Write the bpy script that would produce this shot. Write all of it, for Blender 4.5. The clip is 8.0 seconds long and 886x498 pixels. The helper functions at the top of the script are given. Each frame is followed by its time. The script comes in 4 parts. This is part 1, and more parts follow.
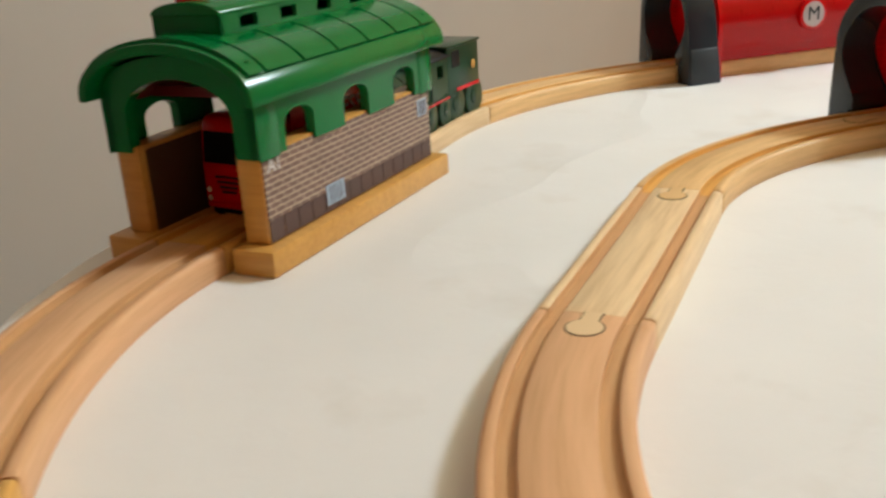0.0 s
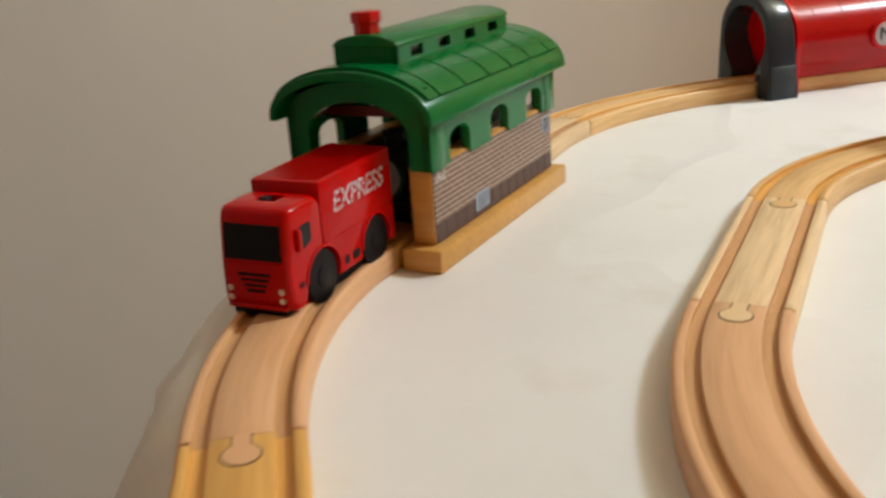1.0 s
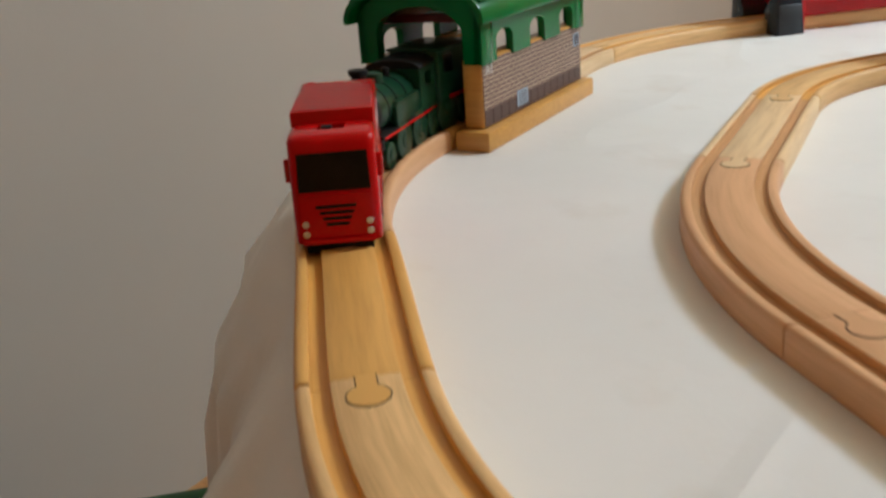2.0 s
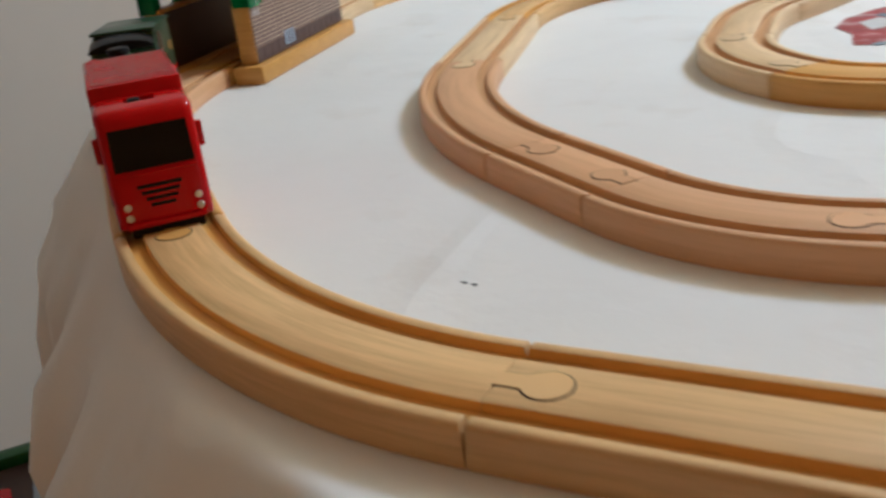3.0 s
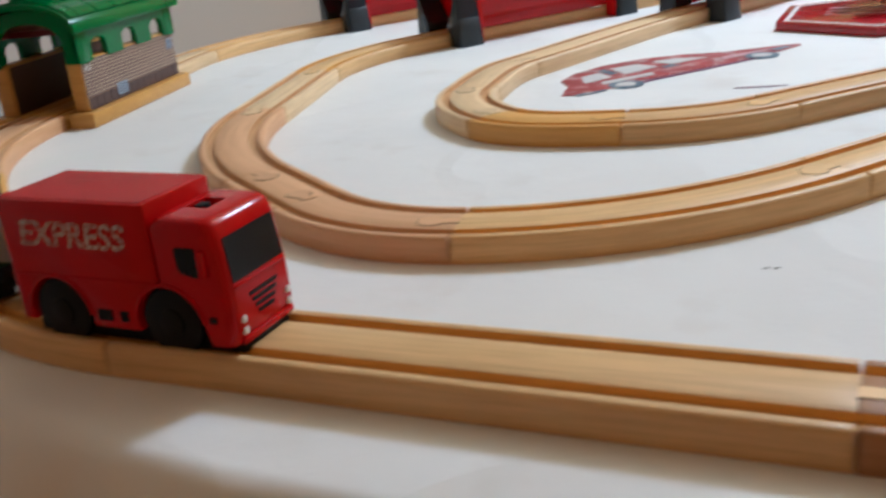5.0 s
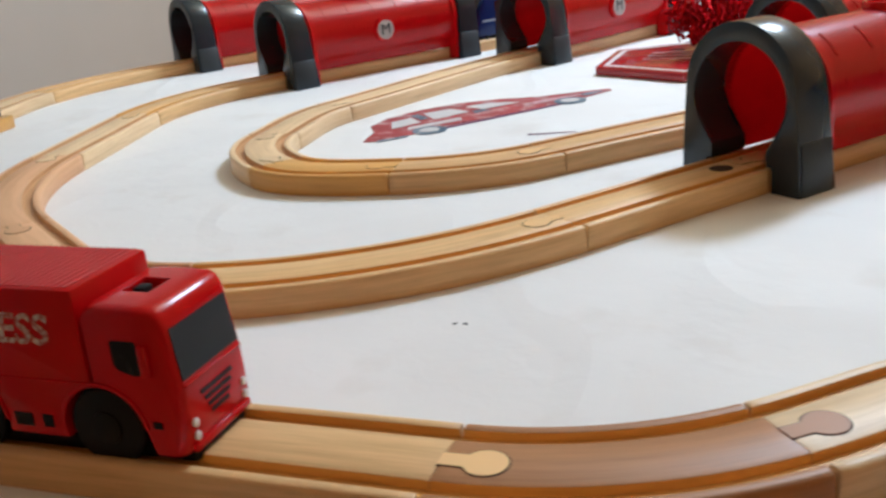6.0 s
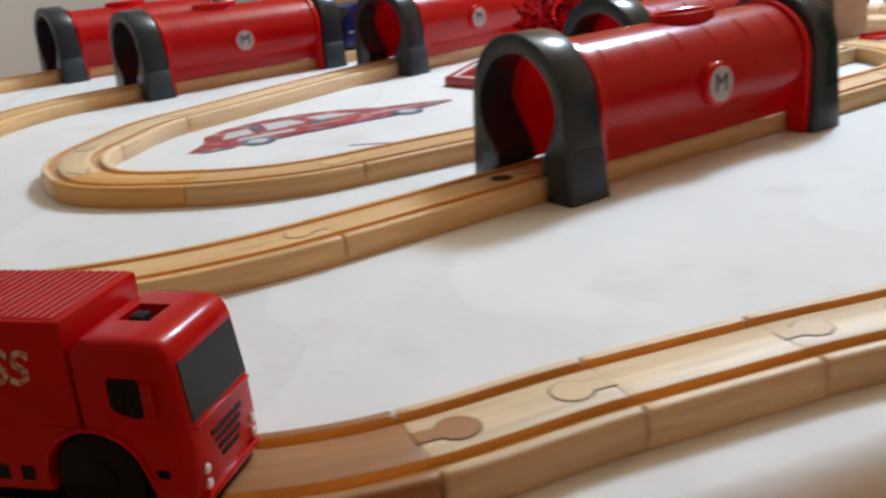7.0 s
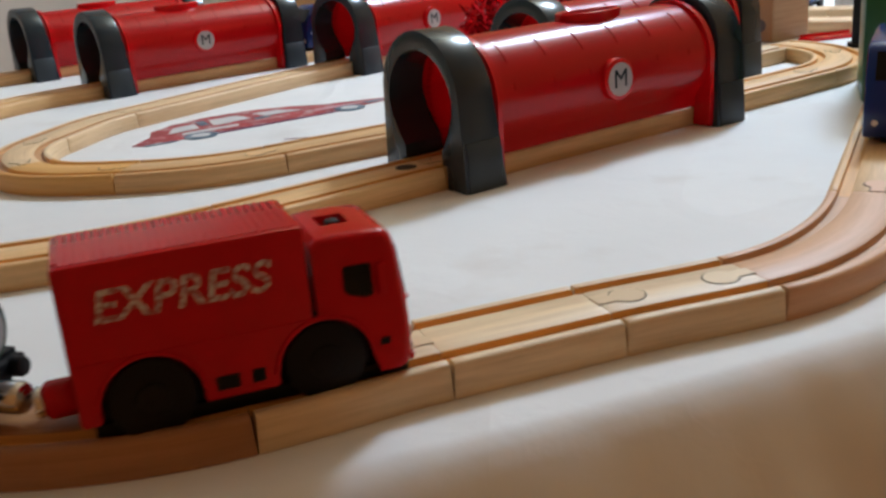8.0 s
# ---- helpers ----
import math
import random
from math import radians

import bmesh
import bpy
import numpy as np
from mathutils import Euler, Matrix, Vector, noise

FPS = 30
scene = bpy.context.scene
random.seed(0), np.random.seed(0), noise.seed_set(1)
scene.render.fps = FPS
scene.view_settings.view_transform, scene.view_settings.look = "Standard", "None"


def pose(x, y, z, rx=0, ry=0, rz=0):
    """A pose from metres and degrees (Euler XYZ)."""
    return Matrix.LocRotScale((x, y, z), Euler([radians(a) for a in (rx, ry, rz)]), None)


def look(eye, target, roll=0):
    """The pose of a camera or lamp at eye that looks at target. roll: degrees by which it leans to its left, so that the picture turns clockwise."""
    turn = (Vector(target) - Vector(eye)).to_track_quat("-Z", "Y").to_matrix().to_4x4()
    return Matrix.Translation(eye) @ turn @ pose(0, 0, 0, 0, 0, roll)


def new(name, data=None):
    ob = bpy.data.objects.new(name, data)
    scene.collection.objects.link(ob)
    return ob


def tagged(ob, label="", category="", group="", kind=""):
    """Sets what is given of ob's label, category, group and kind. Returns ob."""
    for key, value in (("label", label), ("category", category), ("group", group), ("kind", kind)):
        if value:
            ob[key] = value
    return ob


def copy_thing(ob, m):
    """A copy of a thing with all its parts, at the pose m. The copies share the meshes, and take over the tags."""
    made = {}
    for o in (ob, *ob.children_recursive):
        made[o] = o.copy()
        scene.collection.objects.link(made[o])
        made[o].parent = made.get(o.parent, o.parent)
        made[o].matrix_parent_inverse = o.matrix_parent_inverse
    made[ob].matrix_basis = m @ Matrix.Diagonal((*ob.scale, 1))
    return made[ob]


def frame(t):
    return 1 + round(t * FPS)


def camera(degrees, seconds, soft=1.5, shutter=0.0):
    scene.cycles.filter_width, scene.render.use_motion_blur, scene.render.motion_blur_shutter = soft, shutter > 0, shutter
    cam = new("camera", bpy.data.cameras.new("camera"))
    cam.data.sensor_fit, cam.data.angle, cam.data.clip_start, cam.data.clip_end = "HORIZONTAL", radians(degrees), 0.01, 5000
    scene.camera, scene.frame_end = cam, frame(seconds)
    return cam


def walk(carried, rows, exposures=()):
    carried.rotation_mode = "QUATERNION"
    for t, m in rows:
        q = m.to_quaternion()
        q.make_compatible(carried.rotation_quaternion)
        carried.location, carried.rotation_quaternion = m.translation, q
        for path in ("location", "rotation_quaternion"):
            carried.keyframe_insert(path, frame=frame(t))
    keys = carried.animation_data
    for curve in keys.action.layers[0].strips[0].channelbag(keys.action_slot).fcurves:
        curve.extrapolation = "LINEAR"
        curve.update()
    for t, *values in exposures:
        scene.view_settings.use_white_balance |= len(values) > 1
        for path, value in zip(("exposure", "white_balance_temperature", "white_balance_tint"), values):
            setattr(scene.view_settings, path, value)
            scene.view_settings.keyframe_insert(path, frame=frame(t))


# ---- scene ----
cam = camera(48.7, 8.0, 2.7, 0.5)
PATH = [
    (0, (-0.0290, 0.0859, 0.1399), (-0.1561, 0.2252, 0.0733), -3.8),
    (0.3, (-0.0340, 0.0642, 0.1466), (-0.1613, 0.2025, 0.0784), -4.3),
    (0.5, (-0.0351, 0.0505, 0.1558), (-0.1655, 0.1856, 0.0871), -4.0),
    (0.6, (-0.0356, 0.0436, 0.1604), (-0.1639, 0.1808, 0.0918), -3.9),
    (1, (-0.0306, 0.0065, 0.1618), (-0.1620, 0.1423, 0.0964), -4.0),
    (1.2, (-0.0198, -0.0176, 0.1600), (-0.1530, 0.1160, 0.0939), -3.4),
    (2.3, (0.0417, -0.0937, 0.1257), (-0.0914, 0.0390, 0.0573), -4.5),
    (2.5, (0.0550, -0.1045, 0.1210), (-0.0741, 0.0322, 0.0528), -5.3),
    (3, (0.0989, -0.1464, 0.1242), (-0.0045, 0.0075, 0.0493), -7.1),
    (3.5, (0.1119, -0.1841, 0.1316), (0.0152, -0.0242, 0.0602), -6.8),
    (4, (0.1501, -0.2024, 0.1343), (0.0589, -0.0390, 0.0638), -7.5),
    (4.5, (0.1923, -0.2201, 0.1434), (0.1020, -0.0562, 0.0727), -6.3),
    (5, (0.2460, -0.2031, 0.1418), (0.1542, -0.0392, 0.0732), -6.2),
    (5.2, (0.2675, -0.1846, 0.1413), (0.1801, -0.0177, 0.0740), -5.8),
    (6.3, (0.3422, -0.1576, 0.1448), (0.2631, 0.0147, 0.0810), -5.5),
    (6.5, (0.3549, -0.1520, 0.1460), (0.2767, 0.0205, 0.0816), -5.7),
    (6.8, (0.3835, -0.1433, 0.1451), (0.3096, 0.0312, 0.0811), -5.6),
    (7, (0.4007, -0.1355, 0.1374), (0.3319, 0.0413, 0.0742), -4.9),
    (7.5, (0.4343, -0.1413, 0.1372), (0.3686, 0.0373, 0.0754), -4.3),
    (8, (0.4603, -0.1470, 0.1328), (0.3905, 0.0297, 0.0705), -4.8),
]
walk(cam, [(t, look(eye, target, roll)) for t, eye, target, roll in PATH],
     [(0, -0.15, 6260, 11.6), (1.2, -0.16, 6260, 12.1), (2.5, -0.36, 5480, 11.8), (3.0, -0.31, 5400, 11.8), (3.5, -0.36, 5360, 11.8), (4.5, -0.34, 5290, 12.4), (6.3, -0.12, 5370, 12.4), (7.0, -0.28, 5430, 13.4), (8, -0.45, 5380, 13.0)])

# ---- light ----
world = bpy.data.worlds.new("room_air")
scene.world = world
world.use_nodes = True
world.node_tree.nodes["Background"].inputs[0].default_value = (0.9, 0.95, 1.0, 1)
world.node_tree.nodes["Background"].inputs[1].default_value = 0.35


def globe_lamp(name, at, radius, watts, colour):
    data = bpy.data.lights.new(name, "POINT")
    data.shadow_soft_size, data.energy, data.color = radius, watts, colour
    ob = new(name, data)
    ob.matrix_world = pose(*at)
    return ob


globe_lamp("ceiling_lamp", (0.66, 1.85, 1.52), 0.17, 146, (0.80, 0.93, 1.0))


# ---- materials ----
def material(name, rough=0.5, metal=0.0, coat=0.0):
    m = bpy.data.materials.new(name)
    m.use_nodes = True
    b = m.node_tree.nodes["Principled BSDF"]
    b.inputs["Roughness"].default_value, b.inputs["Metallic"].default_value = rough, metal
    b.inputs["Coat Weight"].default_value = coat
    return m, m.node_tree.nodes, m.node_tree.links, b


def noise_node(n, l, scale, detail=4, vector=None, rough=0.55):
    t = n.new("ShaderNodeTexNoise")
    t.inputs["Scale"].default_value, t.inputs["Detail"].default_value, t.inputs["Roughness"].default_value = scale, detail, rough
    if vector:
        l.new(vector, t.inputs["Vector"])
    return t.outputs["Fac"]


def ramp(n, l, fac, stops):
    r = n.new("ShaderNodeValToRGB")
    e = r.color_ramp.elements
    while len(e) < len(stops):
        e.new(0.5)
    for k, (p, c) in enumerate(stops):
        e[k].position, e[k].color = p, (*c, 1)
    l.new(fac, r.inputs[0])
    return r.outputs[0]


def mix(n, l, kind, fac, a, b):
    m = n.new("ShaderNodeMix")
    m.data_type, m.blend_type = "RGBA", kind
    for v, s in ((fac, m.inputs[0]), (a, m.inputs[6]), (b, m.inputs[7])):
        if isinstance(v, (int, float)):
            s.default_value = v
        elif isinstance(v, tuple):
            s.default_value = (*v, 1)
        else:
            l.new(v, s)
    return m.outputs[2]


def bump(n, l, b, height, strength, distance):
    k = n.new("ShaderNodeBump")
    k.inputs["Strength"].default_value, k.inputs["Distance"].default_value = strength, distance
    l.new(height, k.inputs["Height"])
    l.new(k.outputs[0], b.inputs["Normal"])


def coords(n, l, kind="Object", scale=(1, 1, 1)):
    c, m = n.new("ShaderNodeTexCoord"), n.new("ShaderNodeMapping")
    m.inputs["Scale"].default_value = scale
    l.new(c.outputs[kind], m.inputs["Vector"])
    return m.outputs[0]


def wood(name, colour, spread=0.25, rough=0.5, kind="UV"):
    """Wood with grain along the first texture axis, in metres; each object differs a little."""
    m, n, l, b = material(name, rough)
    info = n.new("ShaderNodeObjectInfo")
    vec = coords(n, l, kind, (9, 150, 150))
    add = n.new("ShaderNodeVectorMath")
    add.operation = "ADD"
    shift = n.new("ShaderNodeVectorMath")
    shift.operation = "SCALE"
    shift.inputs[0].default_value = (37, 91, 53)
    l.new(info.outputs["Random"], shift.inputs["Scale"])
    l.new(vec, add.inputs[0])
    l.new(shift.outputs[0], add.inputs[1])
    grain = noise_node(n, l, 2.2, 6, add.outputs[0], 0.65)
    soft = noise_node(n, l, 0.5, 3, add.outputs[0])
    dark = tuple(c * (1 - spread) * f for c, f in zip(colour, (1, 0.94, 0.86)))
    lite = tuple(min(1, c * (1 + spread * 0.55)) for c in colour)
    c1 = ramp(n, l, grain, [(0.3, dark), (0.55, colour), (0.75, lite)])
    c2 = mix(n, l, "MULTIPLY", 0.6, c1, ramp(n, l, soft, [(0.3, (0.86, 0.82, 0.76)), (0.7, (1, 1, 1))]))
    tone = ramp(n, l, info.outputs["Random"], [(0, (0.9, 0.88, 0.86)), (1, (1.06, 1.05, 1.03))])
    l.new(mix(n, l, "MULTIPLY", 1.0, c2, tone), b.inputs["Base Color"])
    bump(n, l, b, grain, 0.12, 0.0004)
    return m


def plastic(name, colour, rough=0.3, coat=0.0, grain=0.1, gloss=0.35):
    m, n, l, b = material(name, rough, 0, coat)
    b.inputs["Specular IOR Level"].default_value = gloss
    vec = coords(n, l)
    worn = noise_node(n, l, 55, 5, vec)
    fine = noise_node(n, l, 900, 3, vec)
    l.new(ramp(n, l, worn, [(0.3, tuple(c * 0.92 for c in colour)), (0.7, tuple(min(1, c * 1.03) for c in colour))]), b.inputs["Base Color"])
    l.new(ramp(n, l, worn, [(0.35, (rough * 0.94,) * 3), (0.7, (rough * 1.12,) * 3)]), b.inputs["Roughness"])
    bump(n, l, b, fine, grain, 0.0002)
    return m


def metal_mat(name, colour, rough):
    m, n, l, b = material(name, rough, 1.0)
    b.inputs["Base Color"].default_value = (*colour, 1)
    l.new(ramp(n, l, noise_node(n, l, 300, 3, coords(n, l)), [(0.3, (rough * 0.7,) * 3), (0.7, (rough * 1.4,) * 3)]), b.inputs["Roughness"])
    return m


BEECH = wood("beech_pale", (0.80, 0.53, 0.24), 0.22)
BEECH_CREAM = wood("beech_cream", (0.84, 0.655, 0.40), 0.2)
BEECH_PINK = wood("beech_pink", (0.74, 0.44, 0.235), 0.13)
BEECH_GOLD = wood("beech_gold", (0.74, 0.42, 0.11), 0.15)
BEECH_TAN = wood("beech_tan", (0.42, 0.20, 0.07), 0.2)
BEECH_LIGHT = wood("beech_light", (0.82, 0.62, 0.37), 0.18)
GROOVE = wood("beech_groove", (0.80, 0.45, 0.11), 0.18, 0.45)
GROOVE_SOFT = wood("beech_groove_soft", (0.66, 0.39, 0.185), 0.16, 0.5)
SHED_WOOD = wood("varnished_beech", (0.67, 0.37, 0.09), 0.14, 0.35, "Object")
CRACK = plastic("joint_shadow_wood", (0.07, 0.04, 0.022), 0.8)
RED = plastic("red_plastic", (0.62, 0.002, 0.003), 0.16, 0.12, 0.03)
RED_TRUCK = plastic("red_truck_plastic", (0.49, 0.001, 0.001), 0.2, 0.05, 0.03, 0.2)
GREY = plastic("dark_grey_plastic", (0.020, 0.030, 0.037), 0.22, 0.05, 0.03, 0.4)
GREY_FOOT = plastic("worn_grey_plastic", (0.034, 0.045, 0.053), 0.42, 0.0, 0.1, 0.35)
GREEN = plastic("green_plastic", (0.001, 0.15, 0.032), 0.2, 0.05, 0.03, 0.25)
GREEN_DARK = plastic("dark_green_paint", (0.006, 0.042, 0.018), 0.3, 0.1, 0.1, 0.3)
BLACK = plastic("black_plastic", (0.004, 0.004, 0.0045), 0.5, 0.0, 0.1, 0.2)
GLASS_BLACK = plastic("black_window_plastic", (0.004, 0.004, 0.005), 0.25, 0.0, 0.05, 0.25)
WHITE = plastic("white_print", (0.72, 0.70, 0.69), 0.5)
BLUE = plastic("blue_plastic", (0.006, 0.026, 0.15), 0.2, 0.1)
PALE_BLUE = plastic("pale_blue_print", (0.36, 0.47, 0.6), 0.5)
SILVER = metal_mat("chromed_steel", (0.75, 0.74, 0.72), 0.16)
GREY_PAINT = plastic("light_grey_paint", (0.30, 0.295, 0.29), 0.4)
BADGE = plastic("pale_badge_print", (0.52, 0.47, 0.47), 0.4)
DARK_RED = plastic("dark_red_plastic", (0.11, 0.006, 0.008), 0.35)
# near-black brown: the shed's inner shade put into the colour
INNER_SHADE = plastic("shed_inner_shade", (0.075, 0.036, 0.02), 0.55)
BROWN_PRINT = plastic("dark_brown_print", (0.10, 0.062, 0.055), 0.5)


def thin_plastic(name, colour, rough, share):
    """Glossy plastic thin enough to let some light through."""
    m, n, l, b = material(name, rough, 0, 0.1)
    b.inputs["Specular IOR Level"].default_value = 0.45
    vec = coords(n, l)
    l.new(ramp(n, l, noise_node(n, l, 55, 4, vec), [(0.3, tuple(c * 0.92 for c in colour)), (0.7, colour)]), b.inputs["Base Color"])
    t = n.new("ShaderNodeBsdfTranslucent")
    t.inputs[0].default_value = (0.85, 0.02, 0.02, 1)
    k = n.new("ShaderNodeMixShader")
    k.inputs[0].default_value = share
    l.new(b.outputs[0], k.inputs[1])
    l.new(t.outputs[0], k.inputs[2])
    l.new(k.outputs[0], n["Material Output"].inputs["Surface"])
    return m


RED_TUBE = thin_plastic("red_tube_plastic", (0.62, 0.002, 0.003), 0.24, 0.40)


def worn_print():
    m, n, l, b = material("worn_white_lettering", 0.45)
    vec = coords(n, l)
    l.new(mix(n, l, "MIX", ramp(n, l, noise_node(n, l, 700, 3, vec), [(0.44, (0, 0, 0)), (0.56, (1, 1, 1))]), (0.36, 0.10, 0.11), (0.64, 0.63, 0.67)), b.inputs["Base Color"])
    return m


WORN_WHITE = worn_print()


def brick_print():
    m, n, l, b = material("printed_brick_panel", 0.45)
    t = n.new("ShaderNodeTexBrick")
    l.new(coords(n, l, "UV"), t.inputs["Vector"])
    t.inputs["Scale"].default_value = 1.0
    t.inputs["Color1"].default_value, t.inputs["Color2"].default_value = (0.15, 0.085, 0.068, 1), (0.19, 0.11, 0.085, 1)
    t.inputs["Mortar"].default_value = (0.50, 0.40, 0.29, 1)
    t.inputs["Brick Width"].default_value, t.inputs["Row Height"].default_value = 0.0070, 0.0026
    t.inputs["Mortar Size"].default_value, t.inputs["Mortar Smooth"].default_value = 0.00032, 0.2
    l.new(mix(n, l, "MULTIPLY", 0.5, t.outputs[0], ramp(n, l, noise_node(n, l, 60, 4, coords(n, l)), [(0.3, (0.8, 0.8, 0.8)), (0.7, (1.1, 1.1, 1.1))])), b.inputs["Base Color"])
    return m


BRICK = brick_print()


def cloth_mat():
    m, n, l, b = material("white_paper_cloth", 0.75)
    vec = coords(n, l)
    big = noise_node(n, l, 7, 4, vec, 0.5)
    crease = noise_node(n, l, 24, 5, vec, 0.5)
    fine = noise_node(n, l, 420, 3, vec)
    stain = noise_node(n, l, 16, 4, vec)
    c = ramp(n, l, big, [(0.3, (0.79, 0.787, 0.782)), (0.7, (0.86, 0.857, 0.852))])
    c = mix(n, l, "MULTIPLY", 0.5, c, ramp(n, l, stain, [(0.28, (0.86, 0.82, 0.78)), (0.42, (1, 1, 1))]))
    l.new(c, b.inputs["Base Color"])
    folds = ramp(n, l, crease, [(0.38, (0, 0, 0)), (0.5, (0.55, 0.55, 0.55)), (0.53, (0.5, 0.5, 0.5)), (0.7, (1, 1, 1))])
    long = noise_node(n, l, 5, 2, coords(n, l, "Object", (1.0, 0.55, 1.0)), 0.4)
    ridge = ramp(n, l, long, [(0.3, (0.3, 0.3, 0.3)), (0.47, (0.62, 0.62, 0.62)), (0.50, (1, 1, 1)), (0.53, (0.62, 0.62, 0.62)), (0.72, (0.2, 0.2, 0.2))])
    k0 = n.new("ShaderNodeBump")
    k0.inputs["Strength"].default_value, k0.inputs["Distance"].default_value = 0.42, 0.005
    l.new(ridge, k0.inputs["Height"])
    k = n.new("ShaderNodeBump")
    k.inputs["Strength"].default_value, k.inputs["Distance"].default_value = 0.13, 0.003
    l.new(k0.outputs[0], k.inputs["Normal"])
    l.new(folds, k.inputs["Height"])
    k2 = n.new("ShaderNodeBump")
    k2.inputs["Strength"].default_value, k2.inputs["Distance"].default_value = 0.03, 0.0003
    l.new(fine, k2.inputs["Height"])
    l.new(k.outputs[0], k2.inputs["Normal"])
    l.new(k2.outputs[0], b.inputs["Normal"])
    return m


CLOTH = cloth_mat()


def wall_mat(name, colour):
    m, n, l, b = material(name, 0.85)
    vec = coords(n, l)
    c = ramp(n, l, noise_node(n, l, 2.5, 5, vec), [(0.3, tuple(v * 0.94 for v in colour)), (0.7, colour)])
    l.new(c, b.inputs["Base Color"])
    bump(n, l, b, noise_node(n, l, 160, 4, vec), 0.1, 0.002)
    return m


WALL = wall_mat("painted_plaster", (0.42, 0.395, 0.35))
# tints of the unseen ceiling and walls, chosen to bounce warm fill light
CEILING_BOUNCE = wall_mat("warm_bounce_ceiling", (0.82, 0.67, 0.42))
WARM_BOUNCE = wall_mat("warm_bounce_wall", (0.50, 0.29, 0.115))
ORANGE_BOUNCE = wall_mat("orange_bounce_wall", (0.50, 0.235, 0.062))
# floor brown is pushed warm for the same bounce
FLOOR = wood("floor_laminate", (0.50, 0.27, 0.10), 0.3, 0.45, "Object")


# ---- mesh helpers ----
def link_mesh(name, bm, mats, parent=None, label="", smooth=None):
    me = bpy.data.meshes.new(name)
    bmesh.ops.recalc_face_normals(bm, faces=bm.faces)
    if smooth is not None:
        for f in bm.faces:
            f.smooth = True
        for e in bm.edges:
            e.smooth = len(e.link_faces) == 2 and e.calc_face_angle(3.14) < radians(smooth)
    bm.to_mesh(me)
    bm.free()
    for m in mats if isinstance(mats, (list, tuple)) else [mats]:
        me.materials.append(m)
    ob = new(name, me)
    ob.parent = parent
    if label:
        tagged(ob, label)
    return ob


def part(name, bm, mats, parent, label="", smooth=35):
    return link_mesh(name, bm, mats, parent, label, smooth)


def thing(name, m, label, category, group="", kind=""):
    ob = new(name)
    ob.matrix_basis = m
    return tagged(ob, label, category, group, kind)


def box(x0, x1, y0, y1, z0, z1, bevel=0.0, segments=2):
    bm = bmesh.new()
    bmesh.ops.create_cube(bm, size=1, matrix=Matrix.LocRotScale(((x0 + x1) / 2, (y0 + y1) / 2, (z0 + z1) / 2), None, (x1 - x0, y1 - y0, z1 - z0)))
    if bevel:
        bmesh.ops.bevel(bm, geom=bm.edges[:], offset=bevel, segments=segments, profile=0.5, affect="EDGES")
    return bm


def rod(r, h, m, n=24, bevel=0.0, r2=None):
    """A cylinder along its own z from 0 to h, placed by m."""
    bm = bmesh.new()
    bmesh.ops.create_cone(bm, cap_ends=True, segments=n, radius1=r, radius2=r if r2 is None else r2, depth=h, matrix=Matrix.Translation((0, 0, h / 2)))
    if bevel:
        es = [e for e in bm.edges if abs(e.verts[0].co.z - e.verts[1].co.z) < 1e-7]
        bmesh.ops.bevel(bm, geom=es, offset=bevel, segments=2, profile=0.5, affect="EDGES")
    bmesh.ops.transform(bm, matrix=m, verts=bm.verts)
    return bm


def prism(outline, h0, h1, plane="xz", bevel=0.0, holes=()):
    """A closed outline (list of pairs) pushed from h0 to h1 along the third axis, with holes cut through it."""
    put = {"xz": lambda a, b, c: (a, c, b), "yz": lambda a, b, c: (c, a, b), "xy": lambda a, b, c: (a, b, c)}[plane]
    bm = bmesh.new()
    if not holes:
        lo = [bm.verts.new(put(a, b, h0)) for a, b in outline]
        hi = [bm.verts.new(put(a, b, h1)) for a, b in outline]
        bm.faces.new(lo), bm.faces.new(hi[::-1])
        for k in range(len(lo)):
            j = (k + 1) % len(lo)
            bm.faces.new((lo[k], lo[j], hi[j], hi[k]))
    else:
        for h in (h0, h1):
            edges = []
            for ring in (outline, *holes):
                vs = [bm.verts.new(put(a, b, h)) for a, b in ring]
                edges += [bm.edges.new((vs[k], vs[(k + 1) % len(vs)])) for k in range(len(vs))]
            bmesh.ops.triangle_fill(bm, edges=edges, use_beauty=True)
        bm.verts.ensure_lookup_table()
        total, start = len(bm.verts) // 2, 0
        for ring in (outline, *holes):
            c = len(ring)
            for k in range(c):
                a, b2 = start + k, start + (k + 1) % c
                bm.faces.new((bm.verts[a], bm.verts[b2], bm.verts[total + b2], bm.verts[total + a]))
            start += c
    if bevel:
        bmesh.ops.recalc_face_normals(bm, faces=bm.faces)
        es = [e for e in bm.edges if len(e.link_faces) == 2 and e.calc_face_angle(0) > radians(50)]
        bmesh.ops.bevel(bm, geom=es, offset=bevel, segments=2, profile=0.5, affect="EDGES", clamp_overlap=True)
    return bm


def join(*bms):
    out = bms[0]
    for b in bms[1:]:
        me = bpy.data.meshes.new("joined")
        b.to_mesh(me)
        b.free()
        out.from_mesh(me)
        bpy.data.meshes.remove(me)
    return out


